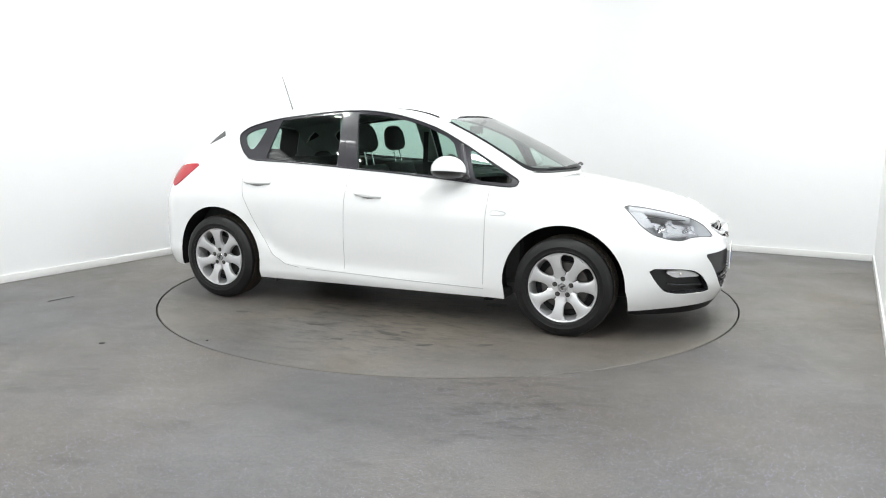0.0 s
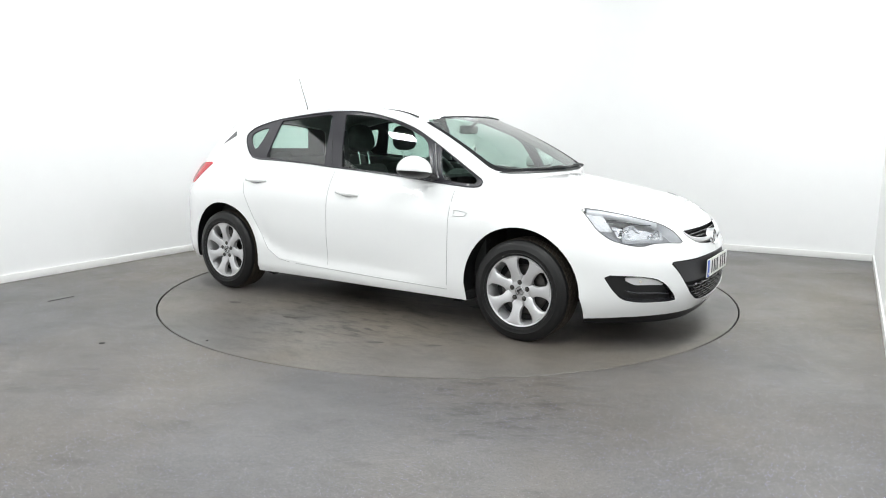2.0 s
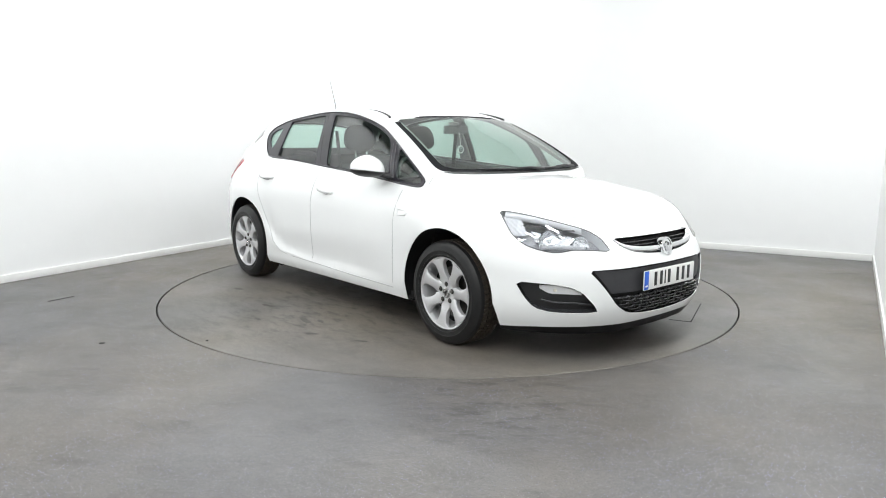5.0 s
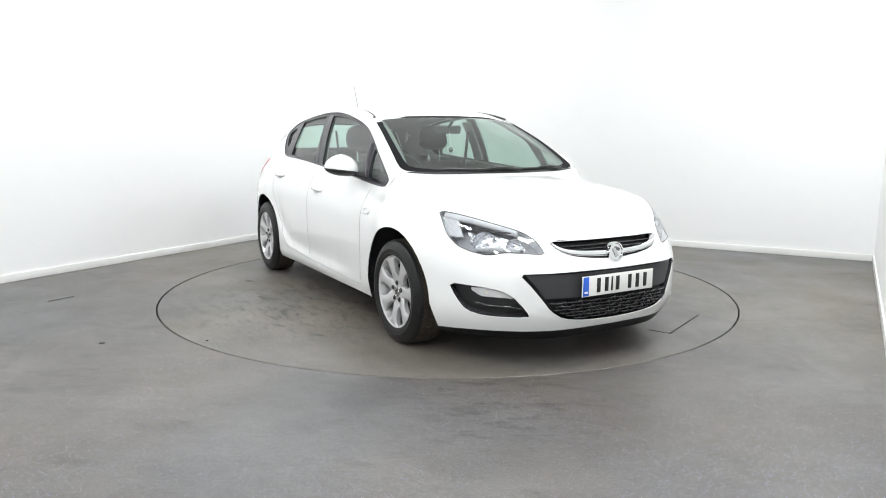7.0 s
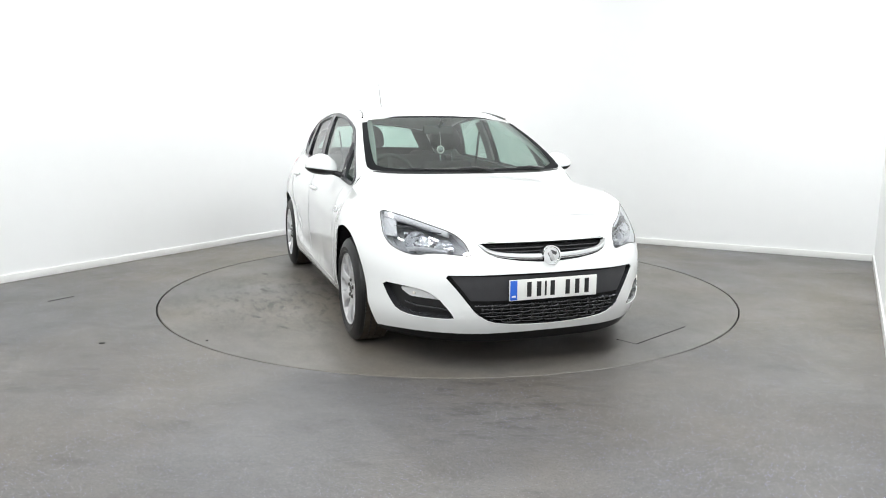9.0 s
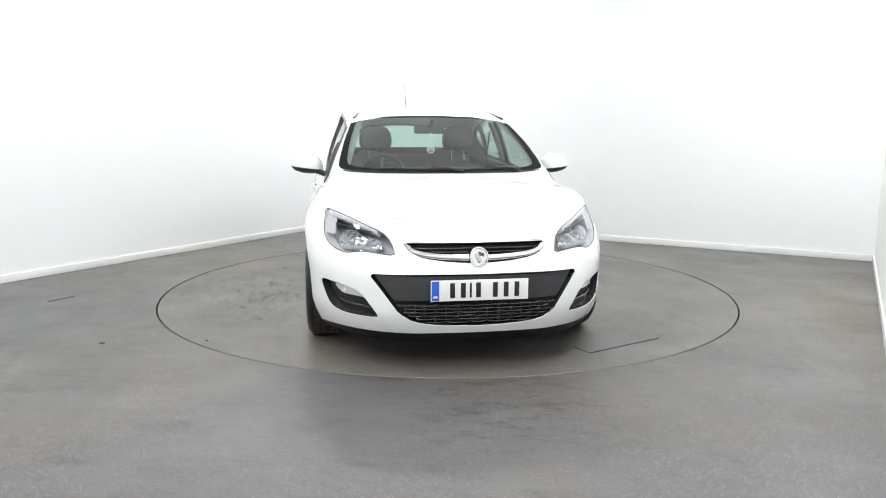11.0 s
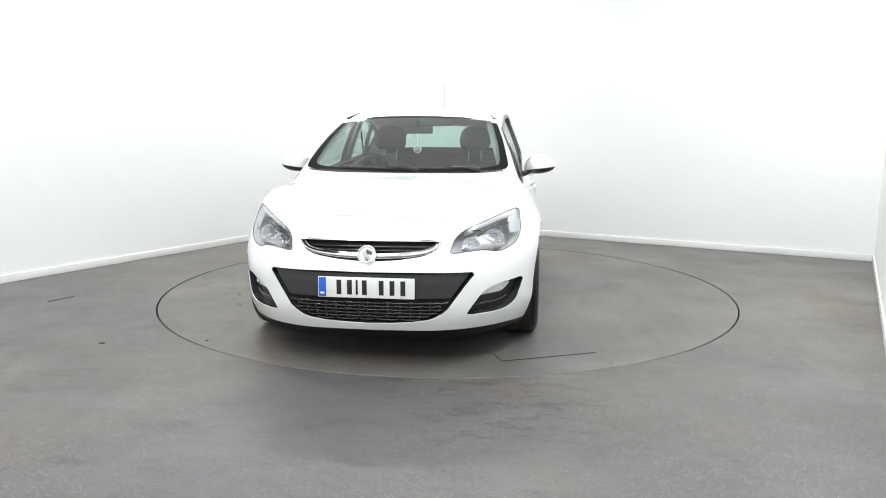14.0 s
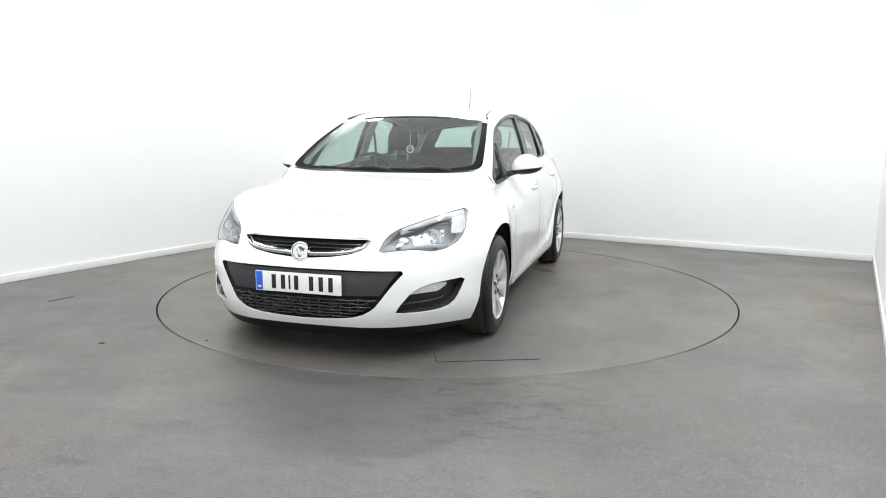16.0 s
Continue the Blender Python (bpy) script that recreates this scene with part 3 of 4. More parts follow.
for side in (1, -1):
    c0, c1 = COWL0[0 if side < 0 else -1], COWL1[0 if side < 0 else -1]
    bm.faces.new([bm.verts.new(q) for q in (Vector(c0), Vector((1.05, yb0 * side, zb0)), Vector(c1))])
bmesh.ops.remove_doubles(bm, verts=bm.verts[:], dist=.003)
part("scuttle", bm, M_PAINT, car, "", 70)
COWL0, COWL1 = hood(7.0, QQ * .86), top(1.0, QQ * .93)
part("cowl", net([[Vector(q) + Vector((0, 0, .003)) for q in COWL1 + (COWL0 - COWL1) * (1 - k) * .38 * (1 - .8 * np.abs(np.linspace(-1, 1, len(COWL0))) ** 3)[:, None]] for k in np.linspace(0, 1, 5)]), M_BLACK, car, "black plastic scuttle below the windscreen")


SCREEN = round_off([(-.915, 1.45), (-.935, 2.5), (-.94, 4.5), (-.91, 4.82), (0, 4.85), (.91, 4.82), (.94, 4.5), (.935, 2.5), (.915, 1.45), (.82, 1.27), (.6, 1.2), (0, 1.18), (-.6, 1.2), (-.82, 1.27)], 1)
BORDER = round_off([(-.80, 1.0), (-.945, 1.07), (-.99, 1.35), (-.997, 2.5), (-.997, 4.99), (.997, 4.99), (.997, 2.5), (.99, 1.35), (.945, 1.07), (.80, 1.0)], 1)
w2, wtris = cut_sheet([(q * .65, s * .21) for q, s in ((-1, 1), (0, 1), (1, 1), (1, 5), (0, 5), (-1, 5))], [("border", [(q * .65, s * .21) for q, s in BORDER]), ("glass", [(q * .65, s * .21) for q, s in SCREEN])], .035)
W3 = top(w2[:, 1] / .21, w2[:, 0] / .65)
part("windscreen", lay(W3, wtris["glass"], 1), M_SCREEN, car, "greenish tinted windscreen glass")
part("windscreen_surround", lay(W3 + np.array([.001, 0, .001]), wtris["border"], 1), M_FRIT, car, "black band round the windscreen")
part("front_pillar", thicken(lay(W3 + np.array([.001, 0, .001]), wtris["body"], 1), -.003), M_PAINT, car, "", 50)
part("roof", thicken(net([[Vector(q) for q in top(s, QQ)] for s in np.linspace(5.0, 11.0, 40)]), -.004), M_PAINT, car, "", 50)
for side in (1, -1):
    SR = np.linspace(5.0, 6.5, 20)
    qr = np.interp(SR, [5, 5.4, 6, 6.5], [.975, .92, .85, .815])
    part("roof_moulding", tube(bmesh.new(), [top(s, q * side) + np.array([0, 0, float(np.interp(s, [5, 5.6, 6.5], [.005, .001, -.004]))]) for s, q in zip(SR, qr)], [.0092 - .004 * k / 19 for k in range(20)], 6), M_INK, car, "black roof moulding", 60)


def hatch(r, q):
    a = np.abs(q)
    t0, e = top(np.full_like(q, 11.0), q), curve(EDGE, 20 - 4 * a)
    t1 = np.stack([e[:, 0], e[:, 1] * np.sign(q), e[:, 2]], -1)
    t0 = t0 + np.array([.06, 0, -.012]) * min(1, r * 20)
    return t0 * (1 - r) + t1 * r


bm, bm2 = bmesh.new(), bmesh.new()
for q0, q1 in ((-1, -.78), (.78, 1)):
    net([[Vector(p) for p in hatch(r, np.linspace(q0, q1, 8))] for r in np.linspace(0, 1, 14)], bm)
for r0, r1 in ((0, .03), (.64, 1)):
    net([[Vector(p) for p in hatch(r, np.linspace(-.78, .78, 24))] for r in np.linspace(r0, r1, 5)], bm)
part("tailgate", thicken(bm, -.004), M_PAINT, car, "", 50)
part("rear_window", net([[Vector(p) for p in hatch(r, np.linspace(-.78, .78, 24))] for r in np.linspace(.03, .64, 12)], bm2), M_GLASS, car, "tinted rear window")

# cabin sides with their window line
XS = np.linspace(1.05, -1.745, 90)
yb, zb = edge_at(XS)
XR = np.linspace(-1.615, 1.05, 90)
ze = graph([(r[0], r[2]) for r in ROOF_EDGE], XR)
CABIN = [(float(x), float(z)) for x, z in zip(XS, zb)] + [(float(x), float(z)) for x, z in zip(XR, ze)]
TRIM = round_off([(-1.114, 1.062), (-1.190, 1.124), (-1.247, 1.209), (-1.253, 1.256), (-1.170, 1.310), (-0.937, 1.365), (-0.590, 1.405), (-0.344, 1.423), (-0.125, 1.421), (0.052, 1.396), (0.226, 1.353), (0.402, 1.291), (0.586, 1.201), (0.765, 1.103), (0.936, 1.009), (1.013, 0.967), (1.003, 0.935), (0.943, 0.926), (0.755, 0.938), (0.470, 0.966), (0.127, 0.995), (-0.234, 1.018), (-0.520, 1.040), (-0.818, 1.055)], 1)
QUARTER = round_off([(-1.198, 1.231), (-1.185, 1.261), (-1.105, 1.291), (-1.000, 1.308), (-1.043, 1.215), (-1.091, 1.142), (-1.122, 1.138), (-1.171, 1.180)], 1)
GLASS_R = round_off([(-0.879, 1.354), (-0.865, 1.358), (-0.633, 1.382), (-0.366, 1.401), (-0.355, 1.393), (-0.346, 1.247), (-0.344, 1.044), (-0.353, 1.035), (-0.618, 1.050), (-0.963, 1.073), (-0.970, 1.085), (-0.924, 1.203)], 2)
GLASS_F = round_off([(-0.229, 1.392), (-0.217, 1.400), (-0.031, 1.389), (0.145, 1.359), (0.318, 1.304), (0.513, 1.221), (0.577, 1.084), (0.627, 0.974), (0.616, 0.967), (0.384, 0.987), (-0.157, 1.020), (-0.176, 1.027), (-0.200, 1.208)], 2)
GLASS_C = round_off([(0.637, 1.173), (0.767, 1.094), (0.948, 0.990), (0.973, 0.959), (0.948, 0.944), (0.800, 0.954), (0.713, 0.962), (0.672, 1.067)], 2)
WINGLET = round_off([(-1.447, 1.282), (-1.412, 1.238), (-1.574, 1.167), (-1.518, 1.229)], 0)
c2, ctris = cut_sheet(CABIN, [("trim", TRIM), ("winglet", WINGLET), ("q", QUARTER), ("r", GLASS_R), ("f", GLASS_F), ("c", GLASS_C)], .03)
CY = cabin(c2[:, 0], c2[:, 1])
C3 = np.stack([c2[:, 0], CY, c2[:, 1]], -1)
INN = C3 + np.array([0, -.012, 0])


# one fair surface through the side windows
gx, gz = np.meshgrid(np.linspace(-1.3, .9, 60), np.linspace(.98, 1.4, 40), indexing="ij")
inside = (gz > edge_at(gx)[1]) & (gz < graph([(r[0], r[2]) for r in ROOF_EDGE], gx) - .02)
GLASS = [float(v) for v in np.linalg.lstsq(np.stack([gx[inside] ** i * gz[inside] ** j for i, j in ((0, 0), (1, 0), (2, 0), (0, 1), (0, 2), (1, 1))], -1), cabin(gx, gz)[inside], rcond=None)[0]]


def cabin_normal(x, y, z):
    """The smooth outward direction of the cabin's side."""
    n = Vector((-(GLASS[1] + 2 * GLASS[2] * x + GLASS[5] * z), 1, -(GLASS[3] + 2 * GLASS[4] * z + GLASS[5] * x)))
    n.y = math.copysign(n.y, y)
    return n.normalized()


for side in (1, -1):
    part("cabin_frame", thicken(lay(C3, ctris["body"], side), -.004), M_PAINT, car, "", 50)
    part("window_surround", thicken(lay(C3 + np.array([0, .002, 0]), ctris["trim"], side), -.012), M_PILLAR, car, "satin black window surround and pillars", 50)
    part("rear_pillar_trim", lay(C3 + np.array([0, .002, 0]), ctris["winglet"], side), M_GLOSS, car, "small black trim beside the rear window", 50)
    part("window_moulding", tube(bmesh.new(), [(x, (float(cabin(x, z)) + .003) * side, z) for x, z in TRIM + TRIM[:1]], .0055, 6, False), M_PILLAR, car, "dark window moulding", 60)
    part("pillar_joint", tube(bmesh.new(), [(x, (float(cabin(x, z)) + .0025) * side, z) for x, z in ((-.318, 1.405), (-.300, 1.2), (-.268, 1.028))], .003, 6), M_INK, car, "", 60)
    for key, nm in (("q", "quarter_window"), ("r", "rear_side_window"), ("f", "front_side_window"), ("c", "corner_window")):
        part(nm, lay(INN, ctris[key], side), M_GLASS, car, "tinted side window", 50, cabin_normal)

# lamps
for side in (1, -1):
    lamp = part("headlight", shell("headlight", .0, side), M_CLEAR, car, "clear headlight with chrome reflectors")
    part("lamp_housing", shell("headlight", .075, side), M_BOWL, lamp)
    part("lamp_rim", rim_wall("headlight", .075, side), M_BROW, lamp, "pale lamp bezel")
    part("lamp_seal", seal("headlight", side, .0026), M_SEAL, lamp, "thin dark grey rubber seal", 60)
    fog = part("fog_lamp_recess", shell("fog", .05, side), M_BLACK, car, "black plastic fog lamp recess")
    part("recess_wall", rim_wall("fog", .05, side), M_GLOSS, fog)
    part("tail_light", thicken(shell("tail", -.004, side), -.01), M_RED, car, "red tail light")
    low_g = part("lower_grille", shell("grille_low", .045, side), M_WELL, car, "black lower grille")
    part("grille_wall", rim_wall("grille_low", .045, side), M_GLOSS, low_g)
    up_g = part("upper_grille", shell("grille_up", .04, side), M_WELL, car, "black upper grille")
    part("grille_wall", rim_wall("grille_up", .04, side), M_GLOSS, up_g)


# wheels, each stopped at its own angle
TILT = {(True, -1): -.34, (False, -1): -.12, (True, 1): .1, (False, 1): .7}


def wheel(x, side):
    """A wheel about the y axis with its outer face at y = 0, then set in place."""
    ob = new("wheel")
    ob.parent = car
    ob.matrix_basis = pose(x, .908 * side, .3155 if x > 0 else .320, 0, 0, 0 if side > 0 else 180)
    tag = tagged(ob, "silver seven-spoke alloy wheel with black tyre")
    bm = lathe(bmesh.new(), [(.218, -.006), (.224, .004), (.233, .007), (.235, .0095), (.238, .0075), (.258, .011), (.2595, .0125), (.2625, .011), (.281, .008), (.300, -.002), (.311, -.012), (.3165, -.032), (.312, -.034), (.312, -.18), (.296, -.2), (.26, -.205), (.215, -.19)], 72)
    part("tyre", bm, M_TYRE, tag, "black rubber tyre", 30)
    bm = bmesh.new()
    for k in range(72):
        for row, (y, wd) in enumerate(((-.052, .034), (-.092, .034), (-.132, .034), (-.168, .026))):
            a = 2 * math.pi * (k + .5 * (row % 2)) / 72
            block(bm, (.022, wd, .016), Matrix.Rotation(-a, 4, "Y") @ pose(0, y, .3105, 0, 0, 18))
    part("tread", bm, M_TREAD, tag, "dusty brown tyre tread", 0)
    bm = lathe(bmesh.new(), [(.196, -.17), (.200, -.05), (.205, -.02), (.212, .0), (.219, .003), (.222, -.004), (.221, -.03), (.221, -.17)], 72)
    part("barrel", bm, M_RIM, tag, "", 40)
    bm = lathe(bmesh.new(), [(.0, -.075), (.15, -.075), (.155, -.08), (.155, -.095), (0, -.095)], 48)
    part("brake_disc", bm, M_STEEL, tag, "grey steel brake disc")
    part("brake_shield", lathe(bmesh.new(), [(0, -.10), (.197, -.10), (.197, -.12)], 48), M_WELL, tag)
    for k in range(7):
        rows = []
        for r, wd, y, th in ((.036, .036, -.022, .03), (.07, .063, -.019, .03), (.088, .078, -.017, .03), (.096, .066, -.014, .03), (.108, .058, -.011, .03), (.125, .055, -.008, .03), (.15, .061, -.004, .03), (.172, .071, -.002, .028), (.187, .086, -.002, .026), (.195, .106, -.002, .024), (.201, .140, -.002, .022), (.205, .178, -.002, .021), (.209, .19, -.003, .02)):
            half = wd / 2
            rows.append([(r, -half, y - th), (r, -half, y - .004), (r, -half * .9, y - .0015), (r, -half * .4, y + .0015), (r, half * .4, y + .0015), (r, half * .9, y - .0015), (r, half, y - .004), (r, half, y - th)])
        bm = bmesh.new()
        m = Matrix.Rotation(-2 * math.pi * (k + TILT.get((x > 0, side), 0)) / 7, 4, "Y")
        net([[m @ Vector((b, c, a)) for a, b, c in row] for row in rows], bm)
        bmesh.ops.recalc_face_normals(bm, faces=bm.faces[:])
        part("spoke", bm, M_RIM, tag, "", 28)
    part("hub", lathe(bmesh.new(), [(.078, -.06), (.078, -.03), (.072, -.021), (.05, -.018), (.033, -.018), (.032, -.022), (.0, -.022)], 42), M_RIM, tag, "", 40)
    cap = part("centre_cap", lathe(bmesh.new(), [(.030, -.022), (.030, -.014), (.027, -.011), (.024, -.011), (.023, -.013), (.0, -.013)], 28), M_SATIN, tag, "round satin centre cap")
    part("cap_shape", block(bmesh.new(), (.030, .003, .010), pose(0, -.0115, .006, 0, 30, 0), .001), M_INK, cap, "dark plain mark")
    part("cap_shape", block(bmesh.new(), (.012, .003, .022), pose(.003, -.0118, -.005, 0, 20, 0), .001), M_STEEL, cap)
    for k in range(5):
        a = 2 * math.pi * k / 5
        m = Matrix.Rotation(-a, 4, "Y") @ pose(0, 0, .054)
        # A flat black disc stands for the shade in each nut recess.
        part("nut_hole", lathe(bmesh.new(), [(.0, -.0165), (.0155, -.0165)], 16, m), M_INK, tag, "black disc for the shade in the wheel nut recess")
        part("wheel_nut", lathe(bmesh.new(), [(.011, -.018), (.011, -.011), (.008, -.008), (0, -.008)], 6, m), M_STEEL, tag, "dark wheel nut", 20)
    return tag


for x in (1.3425, -1.3425):
    for side in (1, -1):
        wheel(x, side)

# wheel wells and floor of the body
for x in (1.335, -1.345):
    for side in (1, -1):
        bm = bmesh.new()
        n = 24
        arcs = [(.43 * math.cos(math.pi * (1.15 * k / n - .075)) + x, .322 + .43 * math.sin(math.pi * (1.15 * k / n - .075))) for k in range(n + 1)]
        net([[Vector((a, (float(lower(u_at(a, .45), .45)[1]) - .03) * side, max(b, .16))) for a, b in arcs], [Vector((a, .5 * side, max(b, .16))) for a, b in arcs]], bm)
        cv = bm.verts.new((x, .5 * side, .3))
        back = [v for v in bm.verts if abs(v.co.y - .5 * side) < 1e-4 and v != cv]
        for a, b in zip(back, back[1:]):
            bm.faces.new([a, b, cv])
        part("wheel_well", bm, M_WELL, car, "black wheel arch liner")
bm = block(bmesh.new(), (1.9, 1.66, .06), pose(0, 0, .22), .02)
block(bm, (4.0, 1.0, .06), pose(0, 0, .23), .02)
part("underbody", bm, M_WELL, car, "black underbody")


for side in (1, -1):
    part("sill_bracket", block(bmesh.new(), (.07, .05, .05), pose(-.90, .80 * side, .185, 0, 12, 0), .006), M_WELL, car, "small black bracket under the sill")
    part("jack_plate", block(bmesh.new(), (.06, .09, .012), pose(.80, .70 * side, .155), .004), M_WELL, car)

# ---- details of the car ----
def bar(bm, path, high, deep):
    """A flat bar along points, high in z and deep towards the car's middle."""
    pts = [Vector(q) for q in path]
    rings = []
    for i, q in enumerate(pts):
        d = pts[min(i + 1, len(pts) - 1)] - pts[max(i - 1, 0)]
        n = Vector((d.y, -d.x, 0)).normalized()
        if n.dot(Vector((q.x, q.y, 0))) < 0:
            n = -n
        h = high[i] if isinstance(high, (list, tuple)) else high
        up = Vector((0, 0, 1))
        rings.append([bm.verts.new(q + up * h * .5 - n * deep), bm.verts.new(q + up * h * .5 - n * h * .25), bm.verts.new(q + up * h * .2),
                      bm.verts.new(q - up * h * .2), bm.verts.new(q - up * h * .5 - n * h * .25), bm.verts.new(q - up * h * .5 - n * deep)])
    for a, b in zip(rings, rings[1:]):
        for k in range(6):
            bm.faces.new([a[k], a[(k + 1) % 6], b[(k + 1) % 6], b[k]])
    bm.faces.new(rings[0])
    bm.faces.new(rings[-1][::-1])
    bmesh.ops.recalc_face_normals(bm, faces=bm.faces[:])
    return bm


def front(u, z, depth=0.0):
    """A point on the nose for u from -5 (right) to 5 (left)."""
    return at(max(abs(u), .001), z, 1 if u >= 0 else -1, depth)


# chrome bar and slats of the upper grille, badge
US = np.linspace(-2.04, 2.04, 49)
zs = graph([(0, .613), (.72, .618), (1.49, .632), (1.86, .655), (2.04, .685)], np.abs(US))
hs = graph([(0, .036), (1.5, .032), (1.86, .022), (2.04, .008)], np.abs(US))
part("grille_bar", bar(bmesh.new(), [front(u, z, -.004) for u, z in zip(US, zs)], [float(h) for h in hs], .03), M_CHROME, car, "wide curved chrome grille bar", 50)
for z, k in ((.672, 1.93), (.653, 1.84)):
    uu2 = np.linspace(-k, k, 33)
    part("grille_slat", bar(bmesh.new(), [front(u, z, .016) for u in uu2], .006, .02), M_GLOSS, car, "thin gloss black grille slat", 50)
bx = float(lower(0, .625)[0])
M_Y = Matrix.Translation((bx + .012, 0, .626)) @ Matrix.Rotation(radians(-90), 4, "Z") @ Matrix.Rotation(radians(8), 4, "X")
badge = part("badge", lathe(bmesh.new(), [(0, -.03), (.053, -.03), (.053, .004), (.050, .010), (.045, .010), (.042, .004), (.0, .004)], 48, M_Y), M_CHROME, car, "round chrome badge with plain raised shape")
bm = block(bmesh.new(), (.022, .008, .052), M_Y @ pose(.004, .006, -.006, 0, 24, 0), .004)
part("badge_shape", bm, M_SATIN, badge)
bm = block(bmesh.new(), (.036, .007, .018), M_Y @ pose(-.01, .005, .014, 0, -20, 0), .003)
part("badge_shape", bm, M_SEAL, badge)

# lower grille: smooth panel above, stepped slats below
rows = []
for z in np.linspace(.397, .529, 6):
    half = float(np.interp(z, [.395, .461, .527], [2.38, 2.64, 2.92]))
    rows.append([front(u, z, .018) for u in np.linspace(-half, half, 41)])
part("plate_panel", net(rows), M_PANEL, car, "smooth dark grey plastic panel behind the plate", 50)
GAPS = 8
for r, z in enumerate((.375, .356, .337, .318, .299, .280)):
    half = float(np.interp(z, [.26, .285, .332, .395], [1.05, 1.68, 2.1, 2.36]))
    wide = 2.36 * 2 / GAPS
    k0 = -half
    shift = (r % 2) * .5 * wide
    cells = [(-2.36 + shift + wide * (k - 1), -2.36 + shift + wide * k) for k in range(GAPS + 2)]
    for a, b in cells:
        a2, b2 = max(a + .02, -half), min(b - .02, half)
        if b2 - a2 < .12:
            continue
        us5 = np.linspace(a2, b2, 9)
        dip = [z - .004 + .008 * abs((u - (a + b) / 2) / (wide / 2)) ** 4 for u in us5]
        part("grille_slat", bar(bmesh.new(), [front(u, d, .006) for u, d in zip(us5, dip)], .005, .022), M_SLAT, car, "dark curved grille slat", 50)
    if r < 5:
        z2 = z - .0095
        for a, b in cells:
            if abs(b) < half - .1:
                part("grille_strut", bar(bmesh.new(), [front(b - .03, z2, .013), front(b, z2, .012), front(b + .03, z2, .013)], .016, .015), M_INK, car, "", 0)

# number plate
PX = 2.290
plate = part("number_plate", block(bmesh.new(), (.006, .52, .111), pose(PX, 0, .456), .002), M_PLATE, car, "white front number plate with a blue band")
part("country_band", block(bmesh.new(), (.002, .040, .104), pose(PX + .0036, -.236, .456), .0006), M_BLUE, plate)
part("country_mark", block(bmesh.new(), (.001, .022, .010), pose(PX + .0052, -.236, .424), .0003), M_PLATE, plate)
for y0, y1 in ((.090, .138), (.148, .194), (.205, .216), (.228, .275), (.320, .364), (.376, .424), (.436, .480)):
    wd = min(.026, y1 - y0)
    part("character_bar", block(bmesh.new(), (.002, wd, .079), pose(PX + .0036, -.26 + (y0 + y1) / 2, .457), .0006), M_INK, plate)

